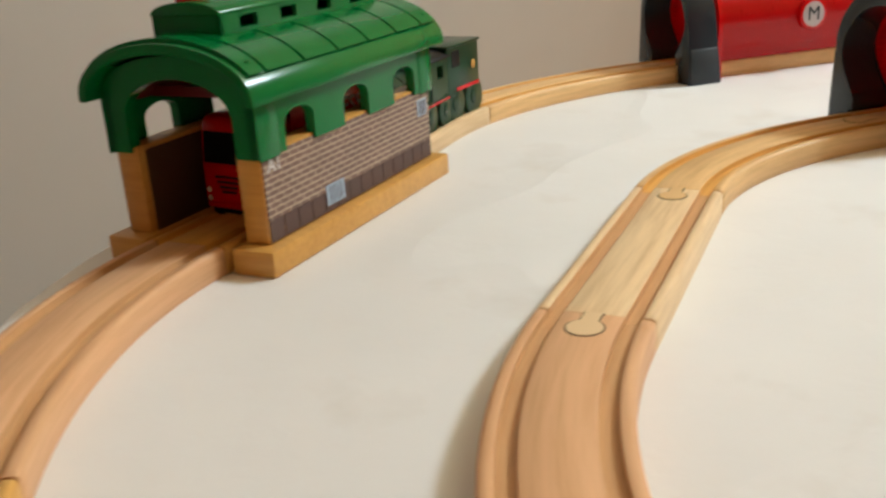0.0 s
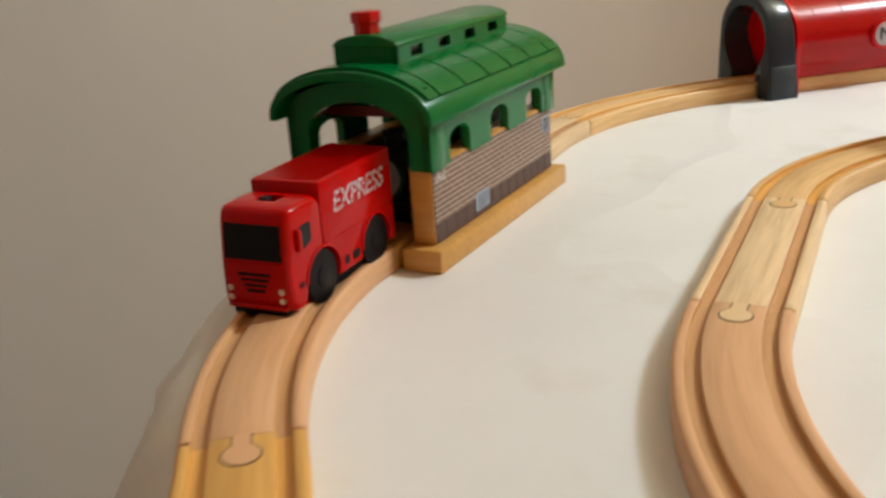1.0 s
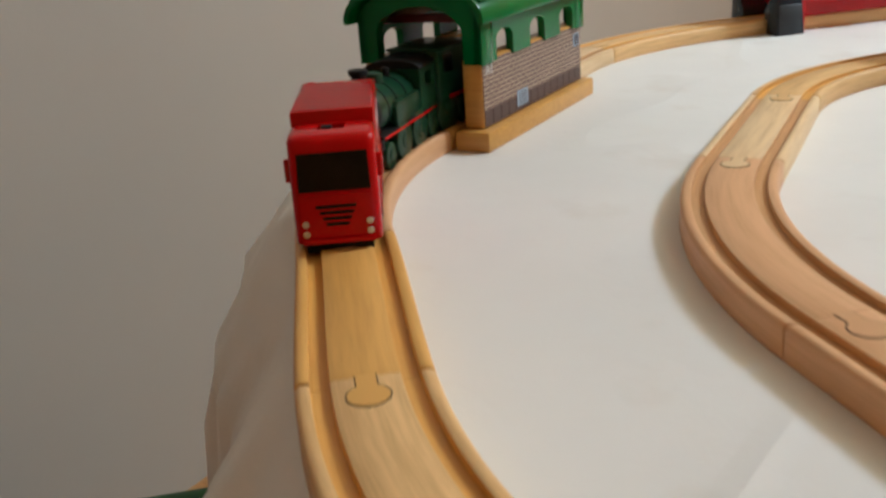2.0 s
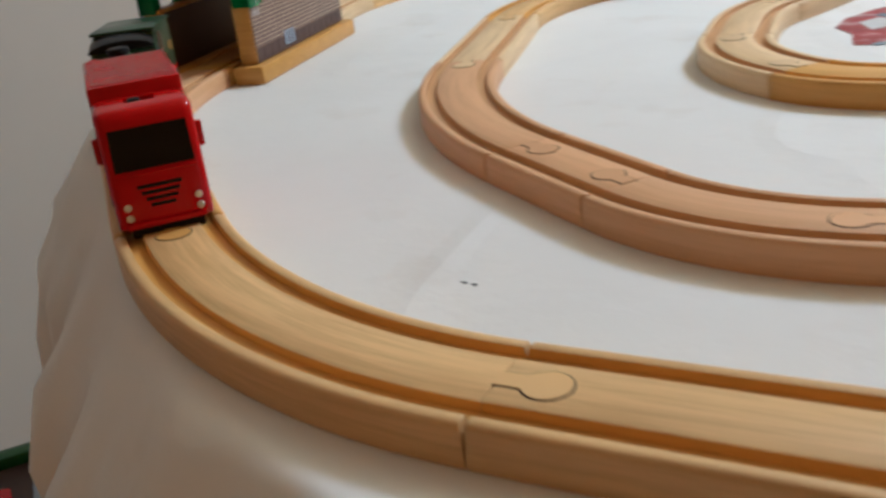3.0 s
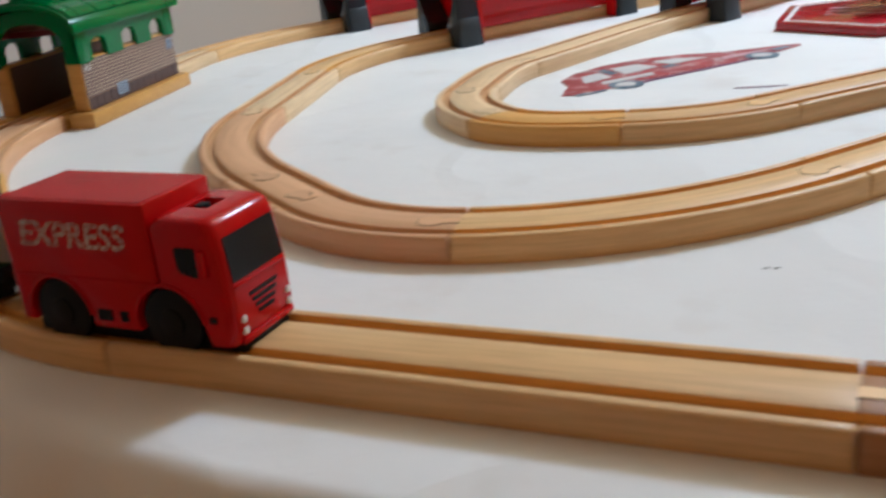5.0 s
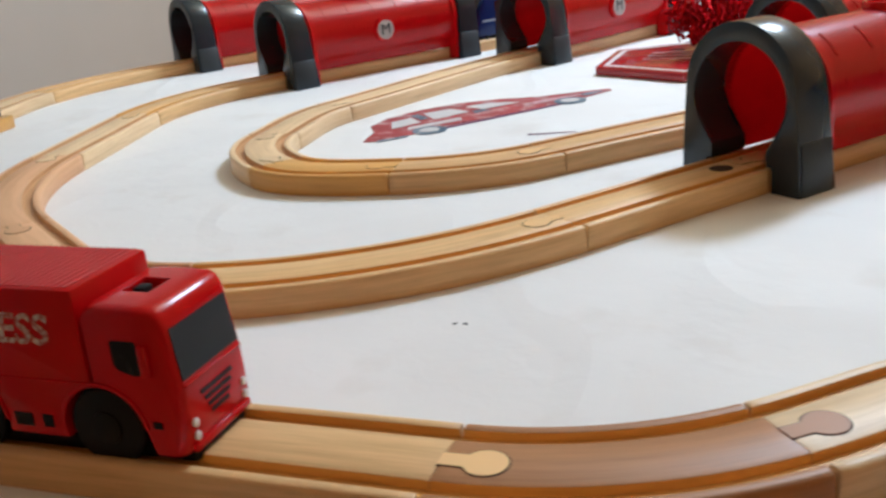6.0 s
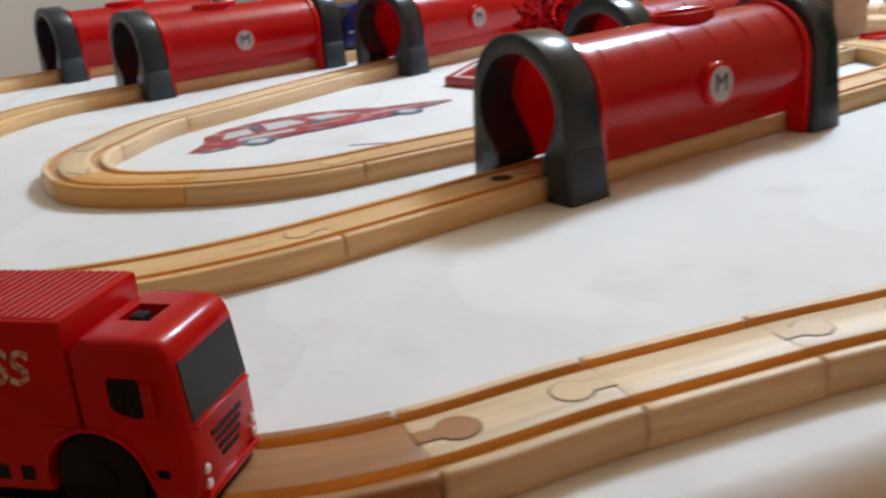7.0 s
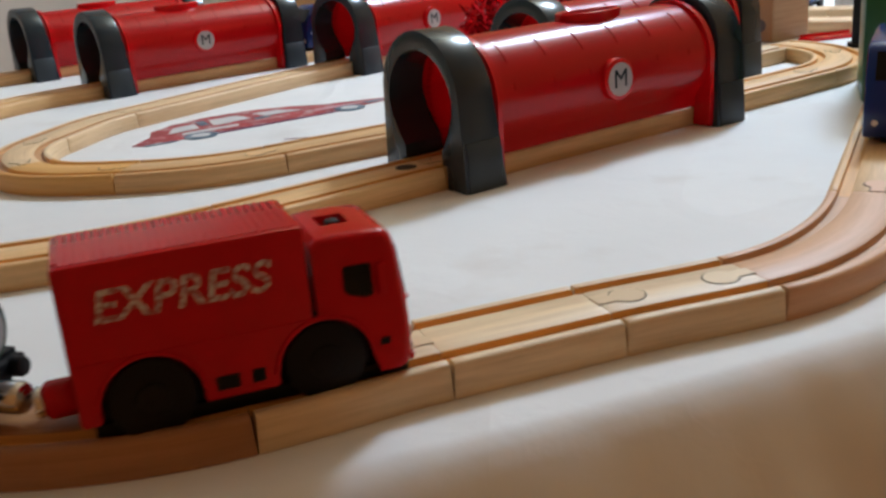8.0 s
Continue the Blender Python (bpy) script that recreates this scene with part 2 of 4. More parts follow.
def lettering(name, text, size, m, mat, parent, depth=0.00015, weight=0.0):
    """Words in the built-in font, as a mesh."""
    cu = bpy.data.curves.new(name, "FONT")
    cu.body, cu.size, cu.extrude, cu.align_x, cu.align_y = text, size, depth, "CENTER", "CENTER"
    cu.offset = weight
    tmp = new("lettering_curve", cu)
    me = bpy.data.meshes.new_from_object(tmp.evaluated_get(bpy.context.evaluated_depsgraph_get()))
    bpy.data.objects.remove(tmp)
    me.transform(m)
    me.materials.clear()
    me.materials.append(mat)
    ob = new(name, me)
    ob.parent = parent
    return ob


# ---- the railway's plan: joints as x, y, heading in degrees ----
TOP = 0.012
RAIL = 0.0092


def along(a, b, count=24):
    """Points and headings of a curve from joint a to joint b, near an arc."""
    p, q = Vector(a[:2]), Vector(b[:2])
    ta, tb = radians(a[2]), radians(b[2])
    chord, turn = (q - p).length, abs((tb - ta + math.pi) % (2 * math.pi) - math.pi)
    size = chord * (2 * math.tan(turn / 4) / math.sin(turn / 2) if turn > 0.02 else 1.0)
    u, v = Vector((math.cos(ta), math.sin(ta))) * size, Vector((math.cos(tb), math.sin(tb))) * size
    out = []
    for k in range(count + 1):
        s = k / count
        x = p * (2 * s**3 - 3 * s**2 + 1) + u * (s**3 - 2 * s**2 + s) + q * (3 * s**2 - 2 * s**3) + v * (s**3 - s**2)
        d = p * (6 * s * s - 6 * s) + u * (3 * s * s - 4 * s + 1) + q * (6 * s - 6 * s * s) + v * (3 * s * s - 2 * s)
        out.append((x, d.normalized()))
    return out


def ahead(j, d, turn=0.0):
    """The joint d further on from j, after bending by turn degrees."""
    if turn:
        r = d / radians(abs(turn))
        c = 2 * r * math.sin(radians(abs(turn)) / 2)
        a = radians(j[2] + turn / 2)
        return (j[0] + c * math.cos(a), j[1] + c * math.sin(a), j[2] + turn)
    a = radians(j[2])
    return (j[0] + d * math.cos(a), j[1] + d * math.sin(a), j[2])


SHED_FRONT = (-0.3724, 0.3026, -74.3)
SHED_BACK = (-0.4178, 0.4629, -74.3)
TUNNEL_A = (-0.407, 0.766, 240)
OUTER = [
    ahead(TUNNEL_A, -0.23), TUNNEL_A, (-0.4512, 0.5795, 276), SHED_BACK, SHED_FRONT,
    (-0.2657, 0.1541, -37), (-0.1671, 0.0768, -37), (-0.0025, 0.0208, 3.4), (0.2283, 0.0356, 3.4), (0.3090, 0.0690, 41),
    (0.3514, 0.1105, 41), (0.3956, 0.1489, 41), (0.4416, 0.1850, 41), (0.4870, 0.2900, 84), ahead((0.4870, 0.2900, 84), 0.216),
]
OUTER_WOOD = [BEECH, BEECH, BEECH_LIGHT, BEECH_GOLD, BEECH_PINK, BEECH_GOLD, BEECH, BEECH, BEECH_TAN, BEECH_CREAM, BEECH_CREAM, BEECH_CREAM, BEECH_PINK, BEECH]
TUNNEL_B = (-0.2085, 0.6455, 240)
TUNNEL_D = ahead((0.1980, 0.2380, 56.2), 0.117)
LOOP = ahead(TUNNEL_D, 0.352)
MIDDLE = [
    ahead(TUNNEL_B, -0.37), ahead(TUNNEL_B, -0.225), TUNNEL_B, (-0.2348, 0.4707, 288), (-0.1895, 0.3322, 288), (-0.0802, 0.1900, -32), (-0.0233, 0.1542, -32),
    (0.0634, 0.1390, 13), (0.1980, 0.2380, 56.2), TUNNEL_D, ahead(TUNNEL_D, 0.225),
    LOOP, ahead(LOOP, 0.0864, 45), ahead(ahead(LOOP, 0.0864, 45), 0.0864, 45),
]
MIDDLE_WOOD = [BEECH, BEECH, BEECH, BEECH_LIGHT, BEECH_PINK, BEECH_PINK, BEECH_PINK, BEECH, BEECH, BEECH, BEECH, BEECH, BEECH]
TUNNEL_C = (0.0105, 0.748, 248)
INNER_3 = (0.1525, 0.3653, 52)
TUNNEL_E = (*ahead(INNER_3, 0.19)[:2], 58)
INNER = [
    ahead(TUNNEL_C, -0.23), TUNNEL_C, (-0.062, 0.497, 254), (-0.056, 0.400, 278), (-0.0043, 0.3256, 326), (0.0778, 0.3213, 371),
    (INNER_3[0], INNER_3[1], 412), (TUNNEL_E[0], TUNNEL_E[1], 418), ahead((TUNNEL_E[0], TUNNEL_E[1], 418), 0.23),
    ahead((TUNNEL_E[0], TUNNEL_E[1], 418), 0.292),
]
INNER_WOOD = [BEECH_LIGHT, BEECH_LIGHT, BEECH_LIGHT, BEECH_LIGHT, BEECH_GOLD, BEECH, BEECH, BEECH, BEECH_LIGHT]


# ---- room ----
def room():
    # only the left wall is in view; the others are added as warm reflectors
    corners = [(-0.569, -1.5), (2.6, -1.5), (2.6, 3.4), (-1.615, 3.4)]
    for k, (name, mat) in enumerate((("wall_front_bounce", ORANGE_BOUNCE), ("wall_right_bounce", WARM_BOUNCE), ("wall_back_bounce", WARM_BOUNCE), ("wall_left", WALL))):
        p, q = Vector(corners[k]), Vector(corners[(k + 1) % 4])
        d = (q - p).normalized()
        out = Vector((d.y, -d.x)) * 0.1
        bm = prism([tuple(p), tuple(q), tuple(q + out), tuple(p + out)], -0.55, 1.9, "xy")
        tagged(link_mesh(name, bm, mat), "plaster wall, real on the left, added elsewhere to bounce warm light", "wall", kind="structure")
    tagged(link_mesh("floor", prism(corners, -0.65, -0.55, "xy"), FLOOR), "brown wooden laminate floor", "floor", kind="structure")
    tagged(link_mesh("ceiling", prism(corners, 1.9, 2.0, "xy"), CEILING_BOUNCE), "unseen ceiling tinted to bounce warm light down", "ceiling", kind="structure")


room()


# ---- table and cloth ----
EDGE = [(-0.467, 0.304), (-0.430, 0.237), (-0.388, 0.187), (-0.341, 0.141), (-0.269, 0.097), (-0.203, 0.048), (-0.146, 0.007), (-0.100, -0.023),
        (-0.040, -0.044), (0.020, -0.060), (0.090, -0.061), (0.160, -0.055), (0.240, -0.038), (0.320, -0.001), (0.376, 0.038), (0.425, 0.079),
        (0.481, 0.129), (0.539, 0.185), (0.588, 0.261), (0.62, 0.36), (0.67, 0.60), (0.75, 0.95), (0.63, 1.30), (0.25, 1.42),
        (-0.06, 1.35), (-0.25, 1.20), (-0.385, 0.985), (-0.488, 0.78), (-0.514, 0.66), (-0.518, 0.57), (-0.499, 0.418)]


def rounded(points, each):
    """A smooth closed curve through the points."""
    out, n = [], len(points)
    for k in range(n):
        p0, p1, p2, p3 = (Vector(points[(k + j) % n]) for j in (-1, 0, 1, 2))
        for i in range(each):
            t = i / each
            out.append(0.5 * (2 * p1 + (p2 - p0) * t + (2 * p0 - 5 * p1 + 4 * p2 - p3) * t * t + (3 * p1 - p0 - 3 * p2 + p3) * t**3))
    return out


def table():
    ring = rounded(EDGE, 14)
    n = len(ring)
    normal = []
    for k in range(n):
        d = (ring[(k + 1) % n] - ring[k - 1]).normalized()
        normal.append(Vector((d.y, -d.x)))
    # cloth: flat top, soft shoulder, hanging folds
    bm = bmesh.new()
    profile = [(-0.032, 0.0), (-0.0285, -0.0010), (-0.0245, -0.0040), (-0.0205, -0.0090), (-0.0160, -0.0160), (-0.0110, -0.0250), (-0.0050, -0.038),
               (0.005, -0.055), (0.007, -0.085), (0.009, -0.12), (0.011, -0.17), (0.013, -0.23), (0.014, -0.30)]
    rings = []
    for out, z in profile:
        row = []
        for k in range(n):
            x = ring[k]
            deep = min(1.0, -z / 0.075)
            wave = (noise.noise((x.x * 13, x.y * 13, 0.4)) * 0.018 + noise.noise((x.x * 34, x.y * 34, z * 6)) * 0.011 + (0.2 - abs(noise.noise((x.x * 21 + z * 9, x.y * 21 - z * 7, 7.0)))) * 0.012 + (0.2 - abs(noise.noise((x.x * 44 - z * 16, x.y * 44 + z * 12, 3.0)))) * 0.007) * deep
            p = x + normal[k] * (out + wave + 0.004 * deep)
            row.append(bm.verts.new((p.x, p.y, z + noise.noise((x.x * 20, x.y * 20, 2)) * 0.0012 * min(1, -z / 0.02))))
        rings.append(row)
    bm.faces.new(rings[0])
    for a, b in zip(rings, rings[1:]):
        for k in range(n):
            j = (k + 1) % n
            bm.faces.new((a[k], a[j], b[j], b[k]))
    tagged(link_mesh("tablecloth", bm, CLOTH, smooth=50), "white wrinkled paper cloth draped over the table edge", "tablecloth")
    base = thing("table", pose(0, 0, 0), "low table hidden under the white cloth", "table")
    bm = prism([tuple(ring[k] - normal[k] * 0.034) for k in range(0, n, 4)], -0.03, -0.0015, "xy")
    part("tabletop", bm, BEECH_TAN, base)
    for x, y in ((-0.35, 0.5), (0.4, 0.5), (-0.1, 1.15), (0.5, 1.1)):
        part("leg", box(x - 0.025, x + 0.025, y - 0.025, y + 0.025, -0.55, -0.03, 0.004), BEECH_TAN, base)


table()


# ---- wooden track ----
PROFILE = [(-0.0200, 0.0008), (-0.0200, 0.0104), (-0.0194, 0.0115), (-0.0182, 0.0120), (-0.0162, 0.0120), (-0.0157, 0.0117), (-0.0155, 0.0092),
           (-0.0102, 0.0092), (-0.0100, 0.0117), (-0.0095, 0.0120), (0.0095, 0.0120), (0.0100, 0.0117), (0.0102, 0.0092), (0.0155, 0.0092),
           (0.0157, 0.0117), (0.0162, 0.0120), (0.0182, 0.0120), (0.0194, 0.0115), (0.0200, 0.0104), (0.0200, 0.0008), (0.0194, 0.0), (-0.0194, 0.0)]
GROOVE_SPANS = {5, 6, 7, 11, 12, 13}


def track_piece(a, b, mat, peg=True, back=False):
    pts = along(a, b)
    dist = [0.0]
    for k in range(1, len(pts)):
        dist.append(dist[-1] + (pts[k][0] - pts[k - 1][0]).length)
    total = dist[-1]
    ob = thing("track_piece", pose(a[0], a[1], 0, 0, 0, a[2]), "grooved beech wooden toy track piece lying on the cloth", "toy track", "wooden toy railway tracks")
    inv = ob.matrix_basis.inverted()
    bm = bmesh.new()
    uv = bm.loops.layers.uv.new("grain")
    rows = []
    cuts = [(0.00012, 0.0003), (0.0010, 0.0)]
    stations = [(s, i) for s, i in cuts] + [(d, 0.0) for d in dist if 0.003 < d < total - 0.003] + [(total - s, i) for s, i in reversed(cuts)]
    for s, inset in stations:
        k = max(j for j in range(len(dist)) if dist[j] <= s + 1e-9)
        k = min(k, len(dist) - 2)
        f = (s - dist[k]) / (dist[k + 1] - dist[k])
        p, d = pts[k][0].lerp(pts[k + 1][0], f), pts[k][1].lerp(pts[k + 1][1], f).normalized()
        left = Vector((-d.y, d.x))
        row = []
        for o, z in PROFILE:
            o2 = o - math.copysign(inset, o) if abs(o) > 0.017 else o
            # the lips beside the grooves stop short of the joint
            notch = 0.0006 * (1 if s < 0.0005 else -1 if s > total - 0.0005 else 0) if abs(o) > 0.0156 and z > 0.0095 else 0
            q = p + left * o2 + d * notch
            row.append(bm.verts.new(inv @ Vector((q.x, q.y, z - (inset * 0.5 if z > 0.011 else 0)))))
        rows.append((s, row))
    m = len(PROFILE)
    girth = [0.0]
    for k in range(m):
        u, v = PROFILE[k], PROFILE[(k + 1) % m]
        girth.append(girth[-1] + math.hypot(u[0] - v[0], u[1] - v[1]))
    for (s0, r0), (s1, r1) in zip(rows, rows[1:]):
        for k in range(m):
            j = (k + 1) % m
            f = bm.faces.new((r0[k], r0[j], r1[j], r1[k]))
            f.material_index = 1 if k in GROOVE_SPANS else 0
            for loop, (s, g) in zip(f.loops, ((s0, girth[k]), (s0, girth[k + 1]), (s1, girth[k + 1]), (s1, girth[k]))):
                loop[uv].uv = (s, g)
    for s, r in (rows[0], rows[-1]):
        f = bm.faces.new(r)
        for loop in f.loops:
            loop[uv].uv = (s, loop.vert.co.y)
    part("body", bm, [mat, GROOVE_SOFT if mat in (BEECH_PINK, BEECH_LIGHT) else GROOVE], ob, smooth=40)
    if peg:
        # the peg reaches past the far end into the next piece; its socket shows as a dark seam round it
        end = inv @ pose(b[0], b[1], 0, 0, 0, b[2] + (180 if back else 0))
        for name, r, w, lift, mm in (("socket", 0.0065, 0.0033, 0.00012, CRACK), ("peg", 0.0060, 0.0029, 0.00030, mat)):
            outline = [(-0.0004, -w), (0.0062, -w)]
            a0 = math.asin(w / r)
            outline += [(0.0118 - r * math.cos(t), -r * math.sin(t)) for t in np.linspace(a0, 2 * math.pi - a0, 22)]
            outline += [(0.0062, w), (-0.0004, w)]
            bm = prism(outline, TOP - 0.004, TOP + lift, "xy")
            bmesh.ops.transform(bm, matrix=end, verts=bm.verts)
            part(name, bm, mm, ob, smooth=20)
    return ob


for joints, woods, backs in ((OUTER, OUTER_WOOD, {2, 10, 12}), (MIDDLE, MIDDLE_WOOD, {6, 7, 8, 10, 11}), (INNER, INNER_WOOD, {2, 4, 5, 6, 7})):
    for k, mat in enumerate(woods):
        piece = track_piece(joints[k], joints[k + 1], mat, k + 2 < len(joints) and joints[k + 1] is not SHED_FRONT, k + 1 in backs)
        if joints[k + 1] is TUNNEL_D:
            # an open socket shows just before the tunnel
            hole = ahead(TUNNEL_D, -0.012)
            part("open_socket", rod(0.0058, 0.004, piece.matrix_basis.inverted() @ pose(hole[0], hole[1], TOP - 0.0038), 24), CRACK, piece, "dark open joint hole")


# ---- red tunnels ----
def arch(half, base, crown, shoulder, n=20):
    """Outline of a round-headed arch, feet at z = 0."""
    c = crown - shoulder
    pts = [(half, 0.0), (half - (half - base) * 0.4, c * 0.5)]
    for k in range(n + 1):
        t = math.pi * k / n
        pts.append((base * math.cos(t), c + shoulder * math.sin(t)))
    pts += [(-(half - (half - base) * 0.4), c * 0.5), (-half, 0.0)]
    return pts


LENGTH = 0.225
TUBE_R, TUBE_Z = 0.0322, 0.0435


def portal(y0, deep_low, deep_top, sign, parent):
    outer = arch(0.0375, 0.0345, 0.0828, 0.0350)
    r, c = 0.0292, 0.0438
    inner = [(0.0208, 0.0), (0.0208, 0.0128), (0.0172, 0.0130)] + [(r * math.cos(t), c + r * math.sin(t)) for t in np.linspace(-0.94, math.pi + 0.94, 36)] + [(-0.0172, 0.0130), (-0.0208, 0.0128), (-0.0208, 0.0)]
    outline = outer + inner[::-1]
    bm = bmesh.new()
    lo = [bm.verts.new((x, y0, z)) for x, z in outline]
    hi = [bm.verts.new((x, y0 + sign * (deep_low + (deep_top - deep_low) * min(1, z / 0.07)), z)) for x, z in outline]
    m = len(outer)
    # front and back skins between the two outlines, then the walls
    def skin(vs):
        a, b = vs[:m], vs[m:][::-1]
        i = j = 0
        while i < len(a) - 1 or j < len(b) - 1:
            if j == len(b) - 1 or (i < len(a) - 1 and i / (len(a) - 1) <= j / (len(b) - 1)):
                bm.faces.new((a[i], a[i + 1], b[j]))
                i += 1
            else:
                bm.faces.new((a[i], b[j + 1], b[j]))
                j += 1
    skin(lo), skin(hi)
    for k in range(len(outline)):
        j = (k + 1) % len(outline)
        bm.faces.new((lo[k], lo[j], hi[j], hi[k]))
    bmesh.ops.recalc_face_normals(bm, faces=bm.faces)
    es = [e for e in bm.edges if len(e.link_faces) == 2 and e.calc_face_angle(0) > radians(60) and max(v.co.z for v in e.verts) > 0.001]
    bmesh.ops.bevel(bm, geom=es, offset=0.0007, segments=2, profile=0.5, affect="EDGES", clamp_overlap=True)
    ob = part("portal", bm, GREY, parent, "dark grey plastic arched portal", 40)
    # stepped foot plates on the outer sides
    for side in (1, -1):
        ya, yb = sorted((y0 + sign * 0.0016, y0 + sign * (deep_low - 0.0030)))
        plate = [(side * 0.0330, 0.0), (side * 0.0384, 0.0), (side * 0.0372, 0.0255), (side * 0.0366, 0.0262), (side * 0.0330, 0.0262)]
        part("foot_plate", prism(plate, ya, yb, "xz", 0.0004), GREY_FOOT, ob)
    return ob


def tunnel(joint, label):
    """A tunnel whose first portal's face stands at the joint, running ahead along its local y."""
    ob = thing("toy_tunnel", pose(joint[0], joint[1], 0, 0, 0, joint[2] - 90), label, "toy tunnel", "red toy tunnels")
    portal(0.0, 0.027, 0.0215, 1, ob)
    portal(LENGTH, 0.027, 0.0215, -1, ob)
    # tube: open below, over the track, with raised rings
    bm = bmesh.new()
    stops = [(y, 0.0) for y in np.linspace(0.0215, LENGTH - 0.0215, 8)]
    skins = []
    for r, foot in ((TUBE_R, 0.0212), (TUBE_R - 0.0022, 0.0200)):
        section = [(foot, 0.0124)] + [(r * math.cos(t), TUBE_Z + r * math.sin(t)) for t in np.linspace(radians(-46), radians(226), 48)] + [(-foot, 0.0124)]
        rows = [[bm.verts.new((x, y, z)) for x, z in section] for y, e in stops]
        for a, b in zip(rows, rows[1:]):
            for k in range(len(section) - 1):
                bm.faces.new((a[k], a[k + 1], b[k + 1], b[k]))
        skins.append(rows)
    for s in (0, -1):
        for k in range(len(stops) - 1):
            bm.faces.new((skins[0][k][s], skins[0][k + 1][s], skins[1][k + 1][s], skins[1][k][s]))
        for k in range(len(skins[0][0]) - 1):
            bm.faces.new((skins[0][s][k], skins[0][s][k + 1], skins[1][s][k + 1], skins[1][s][k]))
    part("tube", bm, RED_TUBE, ob, "glossy red plastic tube", 60)
    # short raised seams across the tube
    for k in range(6):
        y = 0.040 + k * 0.0275
        for lo, hi in ((35, 62), (118, 145), (8, 14), (166, 172)):
            ts = np.linspace(radians(lo), radians(hi), 8)
            seam = [((TUBE_R + 0.0005) * math.cos(t), TUBE_Z + (TUBE_R + 0.0005) * math.sin(t)) for t in ts] + [((TUBE_R - 0.001) * math.cos(t), TUBE_Z + (TUBE_R - 0.001) * math.sin(t)) for t in ts[::-1]]
            part("seam", prism(seam, y, y + 0.0010, "xz"), RED, ob)
    for y0, y1 in ((0.0262, 0.0292), (LENGTH - 0.0300, LENGTH - 0.0262)):
        rim = [((TUBE_R + 0.0022) * math.cos(t), TUBE_Z + (TUBE_R + 0.0022) * math.sin(t)) for t in np.linspace(radians(-8), radians(188), 30)]
        rim = [(0.0335, 0.001)] + rim + [(-0.0335, 0.001), (-0.0208, 0.001), (-0.0212, 0.0128)]
        inn = [((TUBE_R - 0.0022) * math.cos(t), TUBE_Z + (TUBE_R - 0.0022) * math.sin(t)) for t in np.linspace(radians(212), radians(-32), 36)]
        part("flange", prism(rim + inn + [(0.0212, 0.0128), (0.0208, 0.001)], y0, y1, "xz"), RED, ob)
    # oval vent on the crown
    bm = bmesh.new()
    n = 32
    loops = []
    for grow, z in ((0.0, 0.0700), (0.0, 0.0790), (-0.0008, 0.0796), (-0.0022, 0.0790), (-0.0024, 0.0735)):
        loops.append([bm.verts.new(((0.0125 + grow) * math.cos(2 * math.pi * k / n), LENGTH * 0.56 + (0.024 + grow) * math.sin(2 * math.pi * k / n), z)) for k in range(n)])
    for a, b in zip(loops, loops[1:]):
        for k in range(n):
            bm.faces.new((a[k], a[(k + 1) % n], b[(k + 1) % n], b[k]))
    bm.faces.new(loops[-1])
    part("vent", bm, RED, ob)
    for side in (1, -1):
        turn = pose(0, LENGTH * 0.515, TUBE_Z - 0.001, 0, 90 * side, 0)
        boss = part("badge_boss", rod(0.0122, 0.0068, turn @ Matrix.Translation((0, 0, TUBE_R - 0.004)), 32, 0.0008), RED, ob)
        disc = part("badge", rod(0.0095, 0.0004, turn @ Matrix.Translation((0, 0, TUBE_R + 0.0028)), 32), BADGE, boss, "round pale badge")
        lettering("badge_letter", "M", 0.0150, turn @ Matrix.Translation((0, 0, TUBE_R + 0.0033)) @ pose(0, 0, 0, 0, 0, 90 * side), GREY, boss, weight=0.0)
    return ob


for joint in (ahead(TUNNEL_A, -LENGTH), ahead(TUNNEL_B, -LENGTH), ahead(TUNNEL_C, -LENGTH), TUNNEL_D, TUNNEL_E):
    tunnel(joint, "red plastic toy tunnel with dark grey portals over the track")


